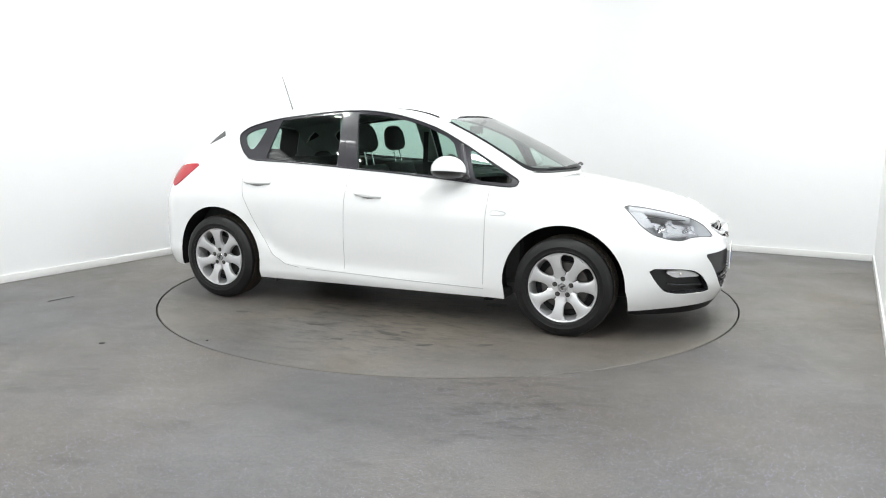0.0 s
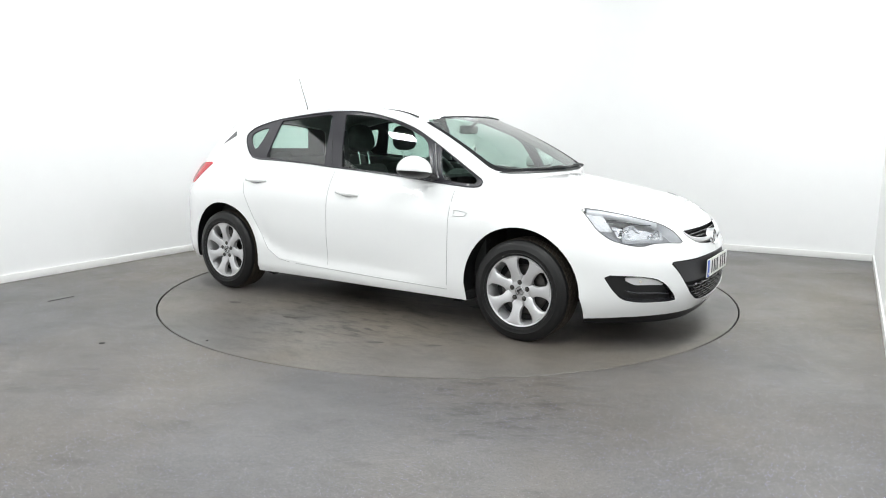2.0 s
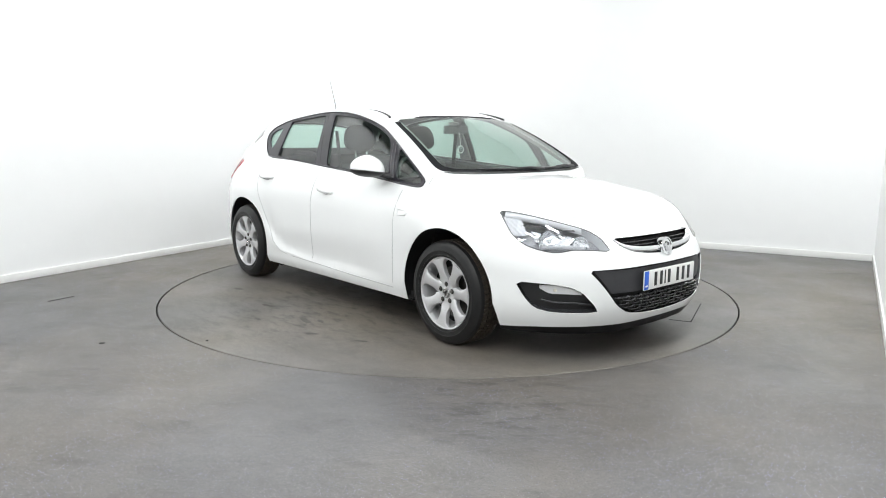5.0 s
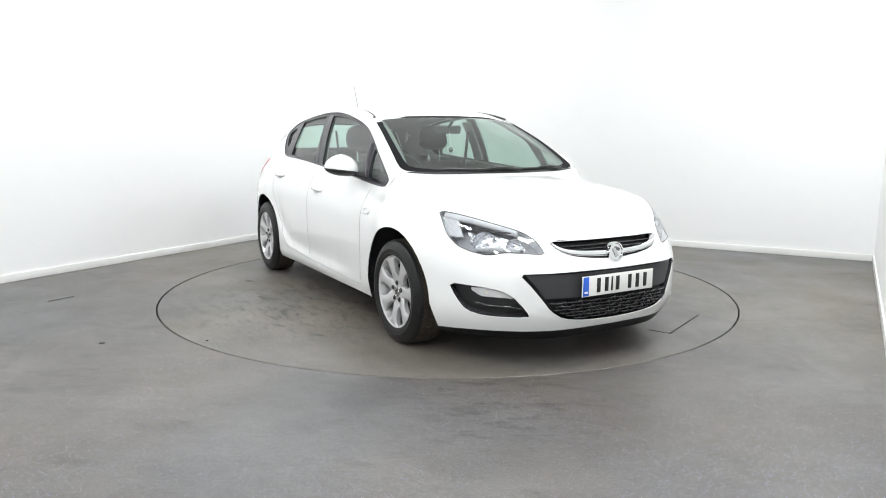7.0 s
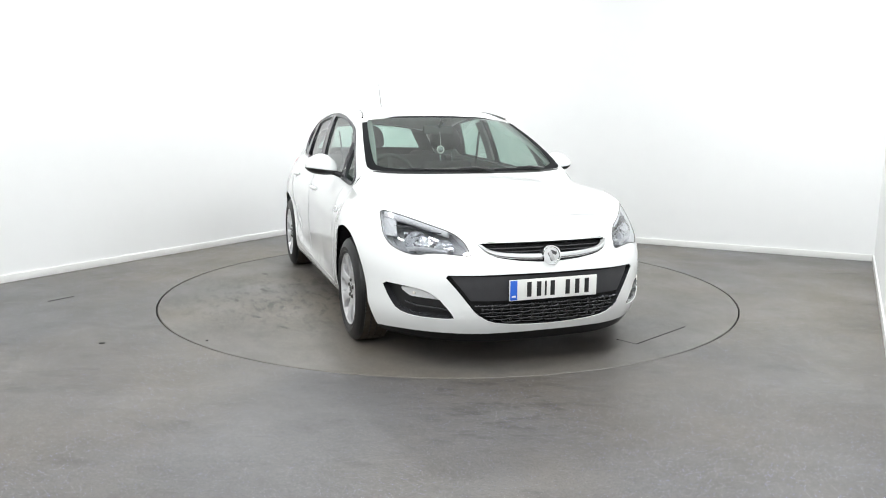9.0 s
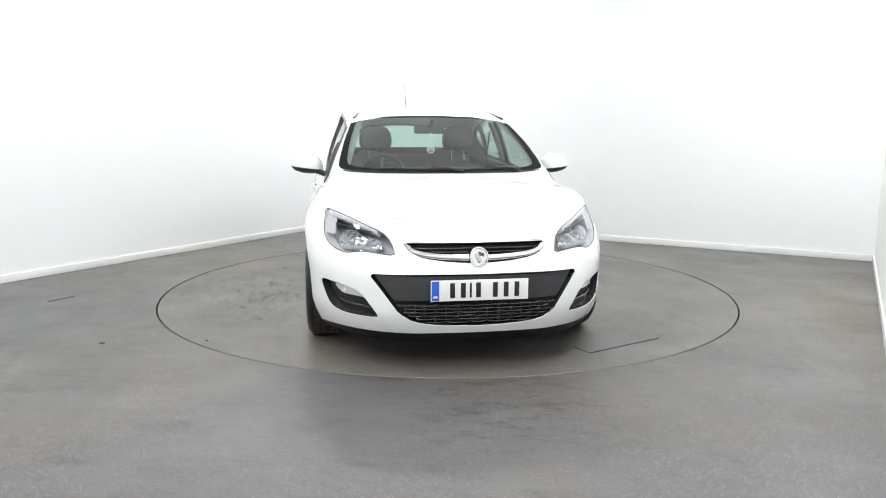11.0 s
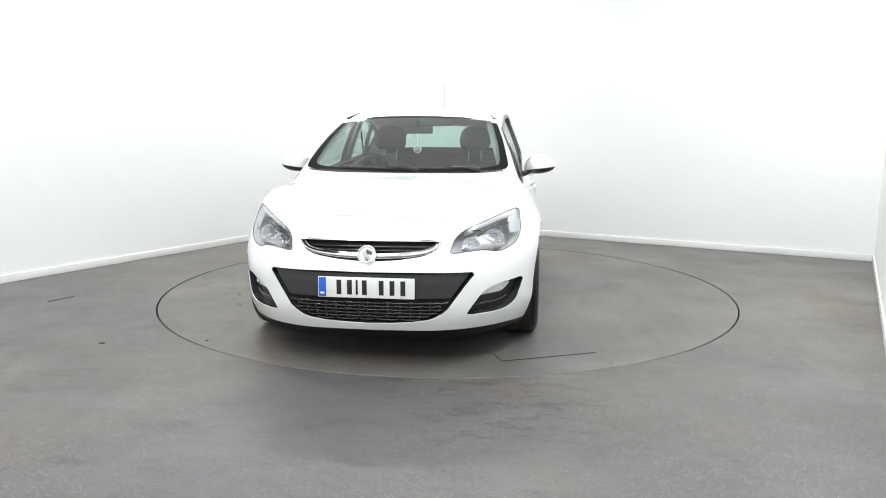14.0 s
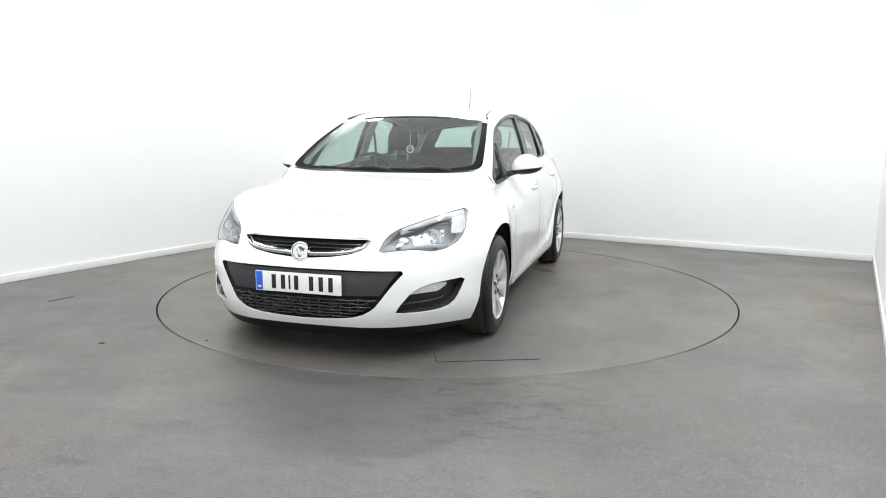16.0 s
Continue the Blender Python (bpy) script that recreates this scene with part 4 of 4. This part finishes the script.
for side in (1, -1):
    tag = "headlight" if side > 0 else "headlight.001"
    lamp = bpy.data.objects[tag]
    # two reflector bowls, the bright brow and the outer marker of the headlight
    for u, z, r in ((3.05, .688, .050), (4.02, .706, .062)):
        c = at(u, z, side, .062)
        aim = Matrix.Translation(c) @ Matrix.Rotation(radians(-90 + 16 * side), 4, "Z")
        bowl = part("reflector", lathe(bmesh.new(), [(.008, -.020), (r * .45, -.012), (r * .8, .006), (r, .026), (r * 1.04, .027), (r * 1.04, .012)], 36, aim), M_LAMP, lamp, "bright chrome reflector bowl", 60)
        part("bulb", lathe(bmesh.new(), [(.0, .028), (.009, .024), (.012, .012), (.012, -.02)], 16, aim), M_CHROME, lamp, "", 60)
    # rippled bright plates round the bowls and at the outer corner
    pl = [[at(u, zl + (zh - zl) * k / 6, side, .050 + .007 * math.sin(u * 17) * math.cos(k * 1.9)) for u, zl, zh in
           ((u, float(np.interp(u, [2.75, 3.4, 4.4], [.668, .662, .680])), float(np.interp(u, [2.75, 3.4, 4.4], [.705, .738, .752]))) for u in np.linspace(2.75, 4.4, 34))] for k in range(7)]
    part("reflector_plate", net(pl), M_LAMP, lamp, "rippled bright reflector plate", 80)
    pl = [[at(u, z, side, .016 + .005 * math.sin(u * 40) * math.cos(z * 160)) for u in np.linspace(4.55, 5.07, 14)] for z in np.linspace(.712, .812, 10)]
    part("reflector_plate", net(pl), M_PALE, lamp, "", 80)
    us6 = np.linspace(2.85, 5.0, 27)
    top_z = graph([(2.62, .728), (3.42, .765), (4.25, .797), (5.0, .815)], us6)
    part("brow", bar(bmesh.new(), [at(u, z - .001, side, .009) for u, z in zip(us6, top_z)], .046, .03), M_BROW, lamp, "bright brow strip inside the headlight", 50)
    us7 = np.linspace(3.0, 4.62, 19)
    top_z = graph([(3.0, .742), (3.42, .744), (4.1, .762), (4.62, .765)], us7)
    part("brow_edge", bar(bmesh.new(), [at(u, z, side, .014) for u, z in zip(us7, top_z)], .007, .04), M_PANEL, lamp, "dark frame above the reflectors", 50)
    us8 = np.linspace(2.95, 4.3, 17)
    part("lower_bezel", bar(bmesh.new(), [at(u, .652 + .008 * math.sin(u * 2.2), side, .03) for u in us8], .02, .04), M_BOWL, lamp, "grey lower bezel", 50)
    # fog lamp lens at the top of its recess
    us9 = np.linspace(3.3, 4.46, 15)
    hi = graph([(3.3, .398), (3.5, .422), (3.9, .440), (4.15, .446), (4.46, .441)], us9)
    lo = graph([(3.3, .394), (3.6, .397), (4.15, .398), (4.46, .425)], us9)
    rws = [[at(u, l + (h - l) * k, side, .016 + .01 * (1 - k)) for u, h, l in zip(us9, hi, lo)] for k in (0, .33, .66, 1)]
    fog = bpy.data.objects["fog_lamp_recess" if side > 0 else "fog_lamp_recess.001"]
    lens = part("fog_lamp", thicken(net(rws), -.008), M_BROW, fog, "pale clear fog lamp lens", 60)
    c = at(4.05, .42, side, .012)
    part("bulb", lathe(bmesh.new(), [(.0, .006), (.008, .003), (.009, -.004)], 16, Matrix.Translation(c) @ Matrix.Rotation(radians(-90 + 30 * side), 4, "Z")), M_AMBER, lens, "", 60)
    # lower shelf of the recess
    us10 = np.linspace(3.0, 4.4, 15)
    lowz = graph([(3.0, .335), (3.5, .345), (4.0, .345), (4.4, .36)], us10)
    part("recess_rib", bar(bmesh.new(), [at(u, z, side, .03) for u, z in zip(us10, lowz)], .01, .02), M_GLOSS, fog, "", 50)

    # door handles, with a grey sheet on the door for the shade below each
    for x0, x1, z0, z1, key in ((-.15, .06, .851, .838, "front_door"), (-1.09, -.865, .904, .902, "rear_door")):
        pts, radii = [], []
        for k in range(13):
            w = k / 12
            x, z = x0 + (x1 - x0) * w, z0 + (z1 - z0) * w
            y = float(lower(u_at(x, z), z)[1])
            pts.append((x, (y + .002 + .022 * math.sin(math.pi * w) ** .6) * side, z))
            radii.append(.010 + .004 * math.sin(math.pi * w))
        grip = part("door_handle", tube(bmesh.new(), pts, radii, 10), M_PAINT, DOORS[key, side], "", 60)
        for v in grip.data.vertices:
            v.co.z = z0 + (v.co.z - z0) * 1.15
        rr = []
        for dz in (-.028, -.02, -.01, 0):
            row = []
            for k in range(13):
                w = .12 + .76 * k / 12
                x, z = x0 + (x1 - x0) * w, z0 + (z1 - z0) * w + dz * math.sin(math.pi * k / 12) ** .7
                row.append(Vector((x, (float(lower(u_at(x, z), z)[1]) + .0015) * side, z)))
            rr.append(row)
        part("handle_recess", net(rr), M_SATIN, DOORS[key, side], "grey sheet standing in for the shade below the handle", 60)

    # chrome-edged side badge on the wing
    pth = [(.862, .782), (.875, .784), (.945, .776), (.965, .768), (.945, .750), (.868, .748), (.858, .752), (.862, .782)]
    pth3 = [(x, (float(lower(u_at(x, z), z)[1]) + .003) * side, z) for x, z in pth]
    part("side_repeater", tube(bmesh.new(), pth3, .0032, 6, False), M_BROW, car, "chrome-edged side repeater lamp", 60)

    # shut lines: fine dark joints
    def joint(xz, rad=.0026):
        pts = []
        for (xa, za), (xb, zb2) in zip(xz, xz[1:]):
            for k in range(8):
                x, z = xa + (xb - xa) * k / 8, za + (zb2 - za) * k / 8
                pts.append((x, (float(lower(u_at(x, z), z)[1]) + .0006 - rad * .3) * side, z))
        part("shut_line", tube(bmesh.new(), pts, rad, 5), M_SEAM, car, "narrow grey door joint", 60)
    joint([(.826, .90), (.826, .84), (.818, .5), (.815, .262)])
    joint([(-.222, .99), (-.229, .84), (-.236, .5), (-.238, .282)])
    joint([(-1.12, .93), (-1.09, .8), (-1.0, .62), (-.93, .5), (-.84, .375), (-.73, .31), (-.60, .29)], .0024)
    joint([(.815, .262), (.3, .268), (-.238, .282), (-.60, .29)], .003)

    # door mirror
    mirror = part("door_mirror", bmesh.new(), M_PAINT, car, "white door mirror with black foot")
    n1, n2 = 20, 28
    cap, base, foot = bmesh.new(), bmesh.new(), bmesh.new()
    rows = []
    for i in range(n1 + 1):
        a = math.pi * i / n1
        row = []
        for j in range(n2 + 1):
            b = 2 * math.pi * j / n2
            sx, sy, sz = math.cos(a), math.sin(a) * math.cos(b), math.sin(a) * math.sin(b)
            ex = lambda q, p: math.copysign(abs(q) ** p, q)
            y = .925 + .114 * ex(sx, .95)
            x = .565 + (.130 if sy > 0 else .100) * ex(sy, .9)
            taper = 1 - .25 * max(0, sx)
            z = 1.022 + (.101 * taper if sz > 0 else .048) * ex(sz, .92) + .012 * sx
            row.append(Vector((x, y * side, z)))
        rows.append(row)
    net(rows, cap)
    bmesh.ops.remove_doubles(cap, verts=cap.verts[:], dist=1e-5)
    bmesh.ops.recalc_face_normals(cap, faces=cap.faces[:])
    under = cap.copy()
    bmesh.ops.bisect_plane(cap, geom=cap.verts[:] + cap.edges[:] + cap.faces[:], plane_co=(0, .925 * side, 1.016), plane_no=(0, -.12 * side, 1), clear_inner=True)
    bmesh.ops.bisect_plane(under, geom=under.verts[:] + under.edges[:] + under.faces[:], plane_co=(0, .925 * side, 1.016), plane_no=(0, -.12 * side, 1), clear_outer=True)
    part("mirror_cap", cap, M_PAINT, mirror, "white mirror cap", 60)
    part("mirror_base", under, M_BLACK, mirror, "black mirror underside", 60)
    part("mirror_glass", block(bmesh.new(), (.004, .115, .066), pose(.489, .92 * side, 1.038), .002), M_CHROME, mirror, "mirror glass")
    part("mirror_foot", tube(foot, [(.61, .885 * side, 1.003), (.64, .84 * side, .988), (.655, .80 * side, .975)], [.020, .018, .022], 12), M_BLACK, mirror, "black mirror foot", 60)
    # bright bar between front and corner window
    bm = tube(bmesh.new(), [(x, (float(cabin(x, z)) + .003) * side, z) for x, z in ((.578, 1.19), (.622, 1.08), (.668, .966))], .016, 8)
    part("window_bar", bm, M_PILLAR, car, "", 60)

# aerial
aerial = part("aerial", tube(bmesh.new(), [(-1.245, -.005, 1.44), (-1.262, -.005, 1.50), (-1.345, -.012, 1.745)], [.006, .004, .0022], 8), M_SEAL, car, "thin grey roof aerial leaning back")
part("aerial_foot", lathe(bmesh.new(), [(.024, 0), (.022, .012), (.012, .024), (0, .028)], 20, Matrix.Translation((-1.24, -.005, 1.443)) @ Matrix.Rotation(radians(90), 4, "X")), M_BLACK, aerial)

# bonnet crease joint
part("bonnet_joint", tube(bmesh.new(), [hood(s, q) + np.array([0, 0, .0004]) for s, q in zip(np.interp(np.linspace(-.95, .95, 40), [-.95, -.8, -.4, 0, .4, .8, .95], [1.82, 2.1, 2.36, 2.42, 2.36, 2.1, 1.82]), np.linspace(-.95, .95, 40))], .0024, 5), M_BOWL, car, "fine grey joint at the bonnet's front", 60)

# wipers lying at the foot of the windscreen
for q0, q1, s0, s1 in ((-.62, .14, 1.11, 1.03), (.02, .70, 1.09, 1.04)):
    pts = [top(s, q) + np.array([0, 0, .014]) for s, q in zip(np.linspace(s0, s1, 15), np.linspace(q0, q1, 15))]
    wiper = part("wiper", tube(bmesh.new(), pts, [.003 + .003 * math.sin(math.pi * k / 14) for k in range(15)], 8), M_INK, car, "black windscreen wiper at rest", 60)
    a, b = top(s0 * .3 + s1 * .7, q0 * .4 + q1 * .6), top(1.0, q1 + .02)
    part("wiper_arm", tube(bmesh.new(), [a + np.array([0, 0, .022]), (a + b) / 2 + np.array([.01, 0, .026]), b + np.array([.02, 0, .012])], [.005, .008, .012], 8), M_INK, wiper, "", 60)

# ---- inside of the car ----
bm = net([[Vector((float(x), y, z)) for y in np.linspace(-w, w, 21)] for x, z, w in ((1.12, .95, .44), (1.0, .975, .60), (.82, .985, .67), (.66, .972, .69), (.56, .94, .70), (.52, .88, .70), (.53, .70, .70), (.60, .45, .70))])
part("dashboard", thicken(bm, -.02), M_DASH, car, "dark grey plastic dashboard", 60)
part("instrument_hood", lathe(bmesh.new(), [(.17, -.03), (.165, .08), (.0, .12)], 24, pose(.58, -.37, .93, 0, 0, -90) @ Matrix.Diagonal((1, 1, .52, 1))), M_DASH, car, "", 60)
wheel_m = pose(.435, -.37, .935) @ Matrix.Rotation(radians(90), 4, "Z") @ Matrix.Rotation(radians(-24), 4, "X")
steer = part("steering_wheel", tube(bmesh.new(), [wheel_m @ Vector((.182 * math.cos(a), 0, .182 * math.sin(a))) for a in np.linspace(0, 2 * math.pi, 41)], .0155, 10, False), M_DASH, car, "dark grey steering wheel", 60)
part("steering_hub", lathe(bmesh.new(), [(0, -.03), (.06, -.02), (.075, .02), (0, .05)], 24, wheel_m), M_DASH, steer, "", 60)
for a in (0, 180, 270):
    part("steering_spoke", block(bmesh.new(), (.13, .02, .035), wheel_m @ Matrix.Rotation(radians(a), 4, "Y") @ pose(.11, .008, 0), .006), M_DASH, steer, "", 60)


def cushion(size, m, bevel=.05):
    return block(bmesh.new(), size, m, bevel, 4)


def pillow(size, m):
    """A rounded pad, flatter below than above."""
    rows = []
    for i in range(17):
        a = math.pi * (i / 16 - .5)
        row = []
        for j in range(29):
            b = 2 * math.pi * j / 28
            q = [math.copysign(abs(v) ** p, v) for v, p in ((math.cos(a) * math.cos(b), .8), (math.cos(a) * math.sin(b), .72), (math.sin(a), .7))]
            k = 1 - .10 * q[2]
            row.append(m @ Vector((q[0] * size[0] / 2 * k, q[1] * size[1] / 2 * k, q[2] * size[2] / 2)))
        rows.append(row)
    bm = net(rows)
    bmesh.ops.remove_doubles(bm, verts=bm.verts[:], dist=1e-5)
    bmesh.ops.recalc_face_normals(bm, faces=bm.faces[:])
    return bm


for y, x in ((-.37, -.30), (.37, -.43)):
    seat = part("front_seat", cushion((.50, .50, .17), pose(x + .30, y, .50, 0, -6, 0), .06), M_CLOTH, car, "dark grey cloth front seat", 60)
    part("backrest", cushion((.15, .48, .56), pose(x + .05, y, .75, 0, -16, 0), .07), M_CLOTH, seat, "", 60)
    part("headrest", pillow((.115, .275, .215), pose(x - .04, y, 1.225, 0, -10, 0)), M_CLOTH, seat, "", 60)
    for dy in (-.055, .055):
        part("headrest_post", tube(bmesh.new(), [(x + .005, y + dy, 1.0), (x - .025, y + dy, 1.16)], .006, 8), M_CHROME, seat, "chrome headrest post", 60)
bench = part("rear_seat", cushion((.46, 1.25, .16), pose(-.80, 0, .50, 0, -6, 0), .06), M_CLOTH, car, "dark grey cloth rear bench", 60)
part("backrest", cushion((.14, 1.24, .58), pose(-1.10, 0, .78, 0, -16, 0), .05), M_CLOTH, bench, "", 60)
for y in (-.38, 0, .38):
    part("headrest", pillow((.09, .25, .11 if y else .08), pose(-1.2, y, 1.05 if y else 1.03, 0, -14, 0)), M_CLOTH, bench, "", 60)
bm = net([[Vector((x, y, z)) for y in np.linspace(-.62, .62, 9)] for x, z in ((-1.18, .99), (-1.5, 1.0), (-1.78, 1.0))])
part("parcel_shelf", thicken(bm, -.02), M_DASH, car, "dark parcel shelf", 60)
part("headliner", net([[Vector(q) - Vector((0, 0, .022)) for q in top(s, QQ * .98)] for s in np.linspace(5.1, 10.5, 26)]), M_LINER, car, "pale grey headliner", 60)
for side in (1, -1):
    rows = []
    for x in np.linspace(1.02, -1.7, 46):
        yb1, zb1 = edge_at(x)
        rows.append([Vector((float(x), (float(yb1) - d) * side, float(zb1) - h)) for d, h in ((.022, .012), (.06, .012), (.085, .05), (.07, .2), (.1, .32), (.09, .5), (.12, .72))])
    part("door_lining", net(rows), M_DASH, car, "dark grey door lining", 60)
    part("pillar_lining", lay(C3 + np.array([0, -.03, 0]), ctris["body"], side), M_LINER, car, "pale grey pillar lining", 60)
    rws = [[Vector(top(s, q * side)) - Vector((.02, 0, .016 + .02 * (q < .8))) for q in np.linspace(float(np.interp(s, [1.3, 3, 5], [.885, .87, .87])), .945, 6)] for s in np.linspace(1.35, 4.9, 22)]
    part("front_pillar_lining", net(rws), M_LINER, car, "pale grey front pillar lining", 60)
    x0, z0, x1, z1 = -.33, 1.36, -.27, 1.03
    rws = [[Vector((x0 + (x1 - x0) * k + d, (float(cabin(x0 + (x1 - x0) * k, z0 + (z1 - z0) * k)) - .05) * side, z0 + (z1 - z0) * k)) for d in (-.06, .06)] for k in np.linspace(0, 1, 8)]
    part("b_pillar_lining", thicken(net(rws), .02), M_LINER, car, "", 60)
    part("seat_belt", thicken(net([[Vector((q[0] - .0 + d, (.62 - .06 * k) * side, q[1])) for d in (0, .045)] for k, q in ((0, (-.30, 1.28)), (.5, (-.30, 1.0)), (1, (-.26, .62)))]), .003), M_CLOTH, car, "dark seat belt", 60)
part("boot_floor", block(bmesh.new(), (.8, 1.1, .03), pose(-1.55, 0, .55), .01), M_CLOTH, car)
part("cabin_floor", block(bmesh.new(), (2.3, 1.4, .03), pose(-.1, 0, .29), .01), M_CLOTH, car)
part("bulkhead", block(bmesh.new(), (.03, 1.45, .6), pose(1.02, 0, .64), .01), M_WELL, car)
bm = bmesh.new()
for q0, q1 in ((-1, -.76), (.76, 1)):
    net([[Vector(p) + Vector((.02, 0, 0)) for p in hatch(r, np.linspace(q0, q1, 8) * .97)] for r in np.linspace(0.02, 1, 14)], bm)
for r0, r1 in ((0.01, .03), (.64, 1)):
    net([[Vector(p) + Vector((.02, 0, 0)) for p in hatch(r, np.linspace(-.76, .76, 24))] for r in np.linspace(r0, r1, 5)], bm)
part("tailgate_lining", bm, M_DASH, car, "dark tailgate lining", 60)
rear_view = part("rear_view_mirror", block(bmesh.new(), (.03, .235, .062), pose(.43, -.01, 1.293, 0, 8, 0), .014, 3), M_DASH, car, "dark interior rear-view mirror", 60)
part("mirror_stalk", tube(bmesh.new(), [(.44, 0, 1.31), (.50, 0, 1.36)], .012, 10), M_DASH, rear_view, "", 60)

# the ornament that hangs from the rear-view mirror
charm = thing("hanging_ornament", "small round white ornament on a cord below the car mirror", "ornament")
part("cord", tube(bmesh.new(), [(-.02, 0, .13), (-.004, 0, .07), (0, 0, .028)], .0022, 6), M_PLATE, charm, "", 60)
disc_m = Matrix.Rotation(radians(-90), 4, "Z")
part("ring", lathe(bmesh.new(), [(.030, -.005), (.031, 0), (.030, .005), (.022, .006), (.022, -.006)], 32, disc_m, True), M_PLATE, charm, "white ring", 60)
part("medallion", lathe(bmesh.new(), [(0, -.005), (.022, -.004), (.022, .004), (.012, .007), (0, .008)], 32, disc_m), M_SATIN, charm, "silver medallion", 60)


def motions():
    """The turntable and the car on it turn together."""
    rows, rows_car, rows_charm = [], [], []
    for k in range(33):
        t = k * .5
        m = Matrix.Rotation(radians(SPIN[0] + SPIN[1] * t), 4, "Z")
        rows.append((t, m))
        rows_car.append((t, m @ pose(-.109, -.189, 0)))
        rows_charm.append((t, m @ pose(-.109 + .477, -.189 - .004, 1.145)))
    walk(turntable, rows)
    walk(car, rows_car)
    walk(charm, rows_charm)


motions()
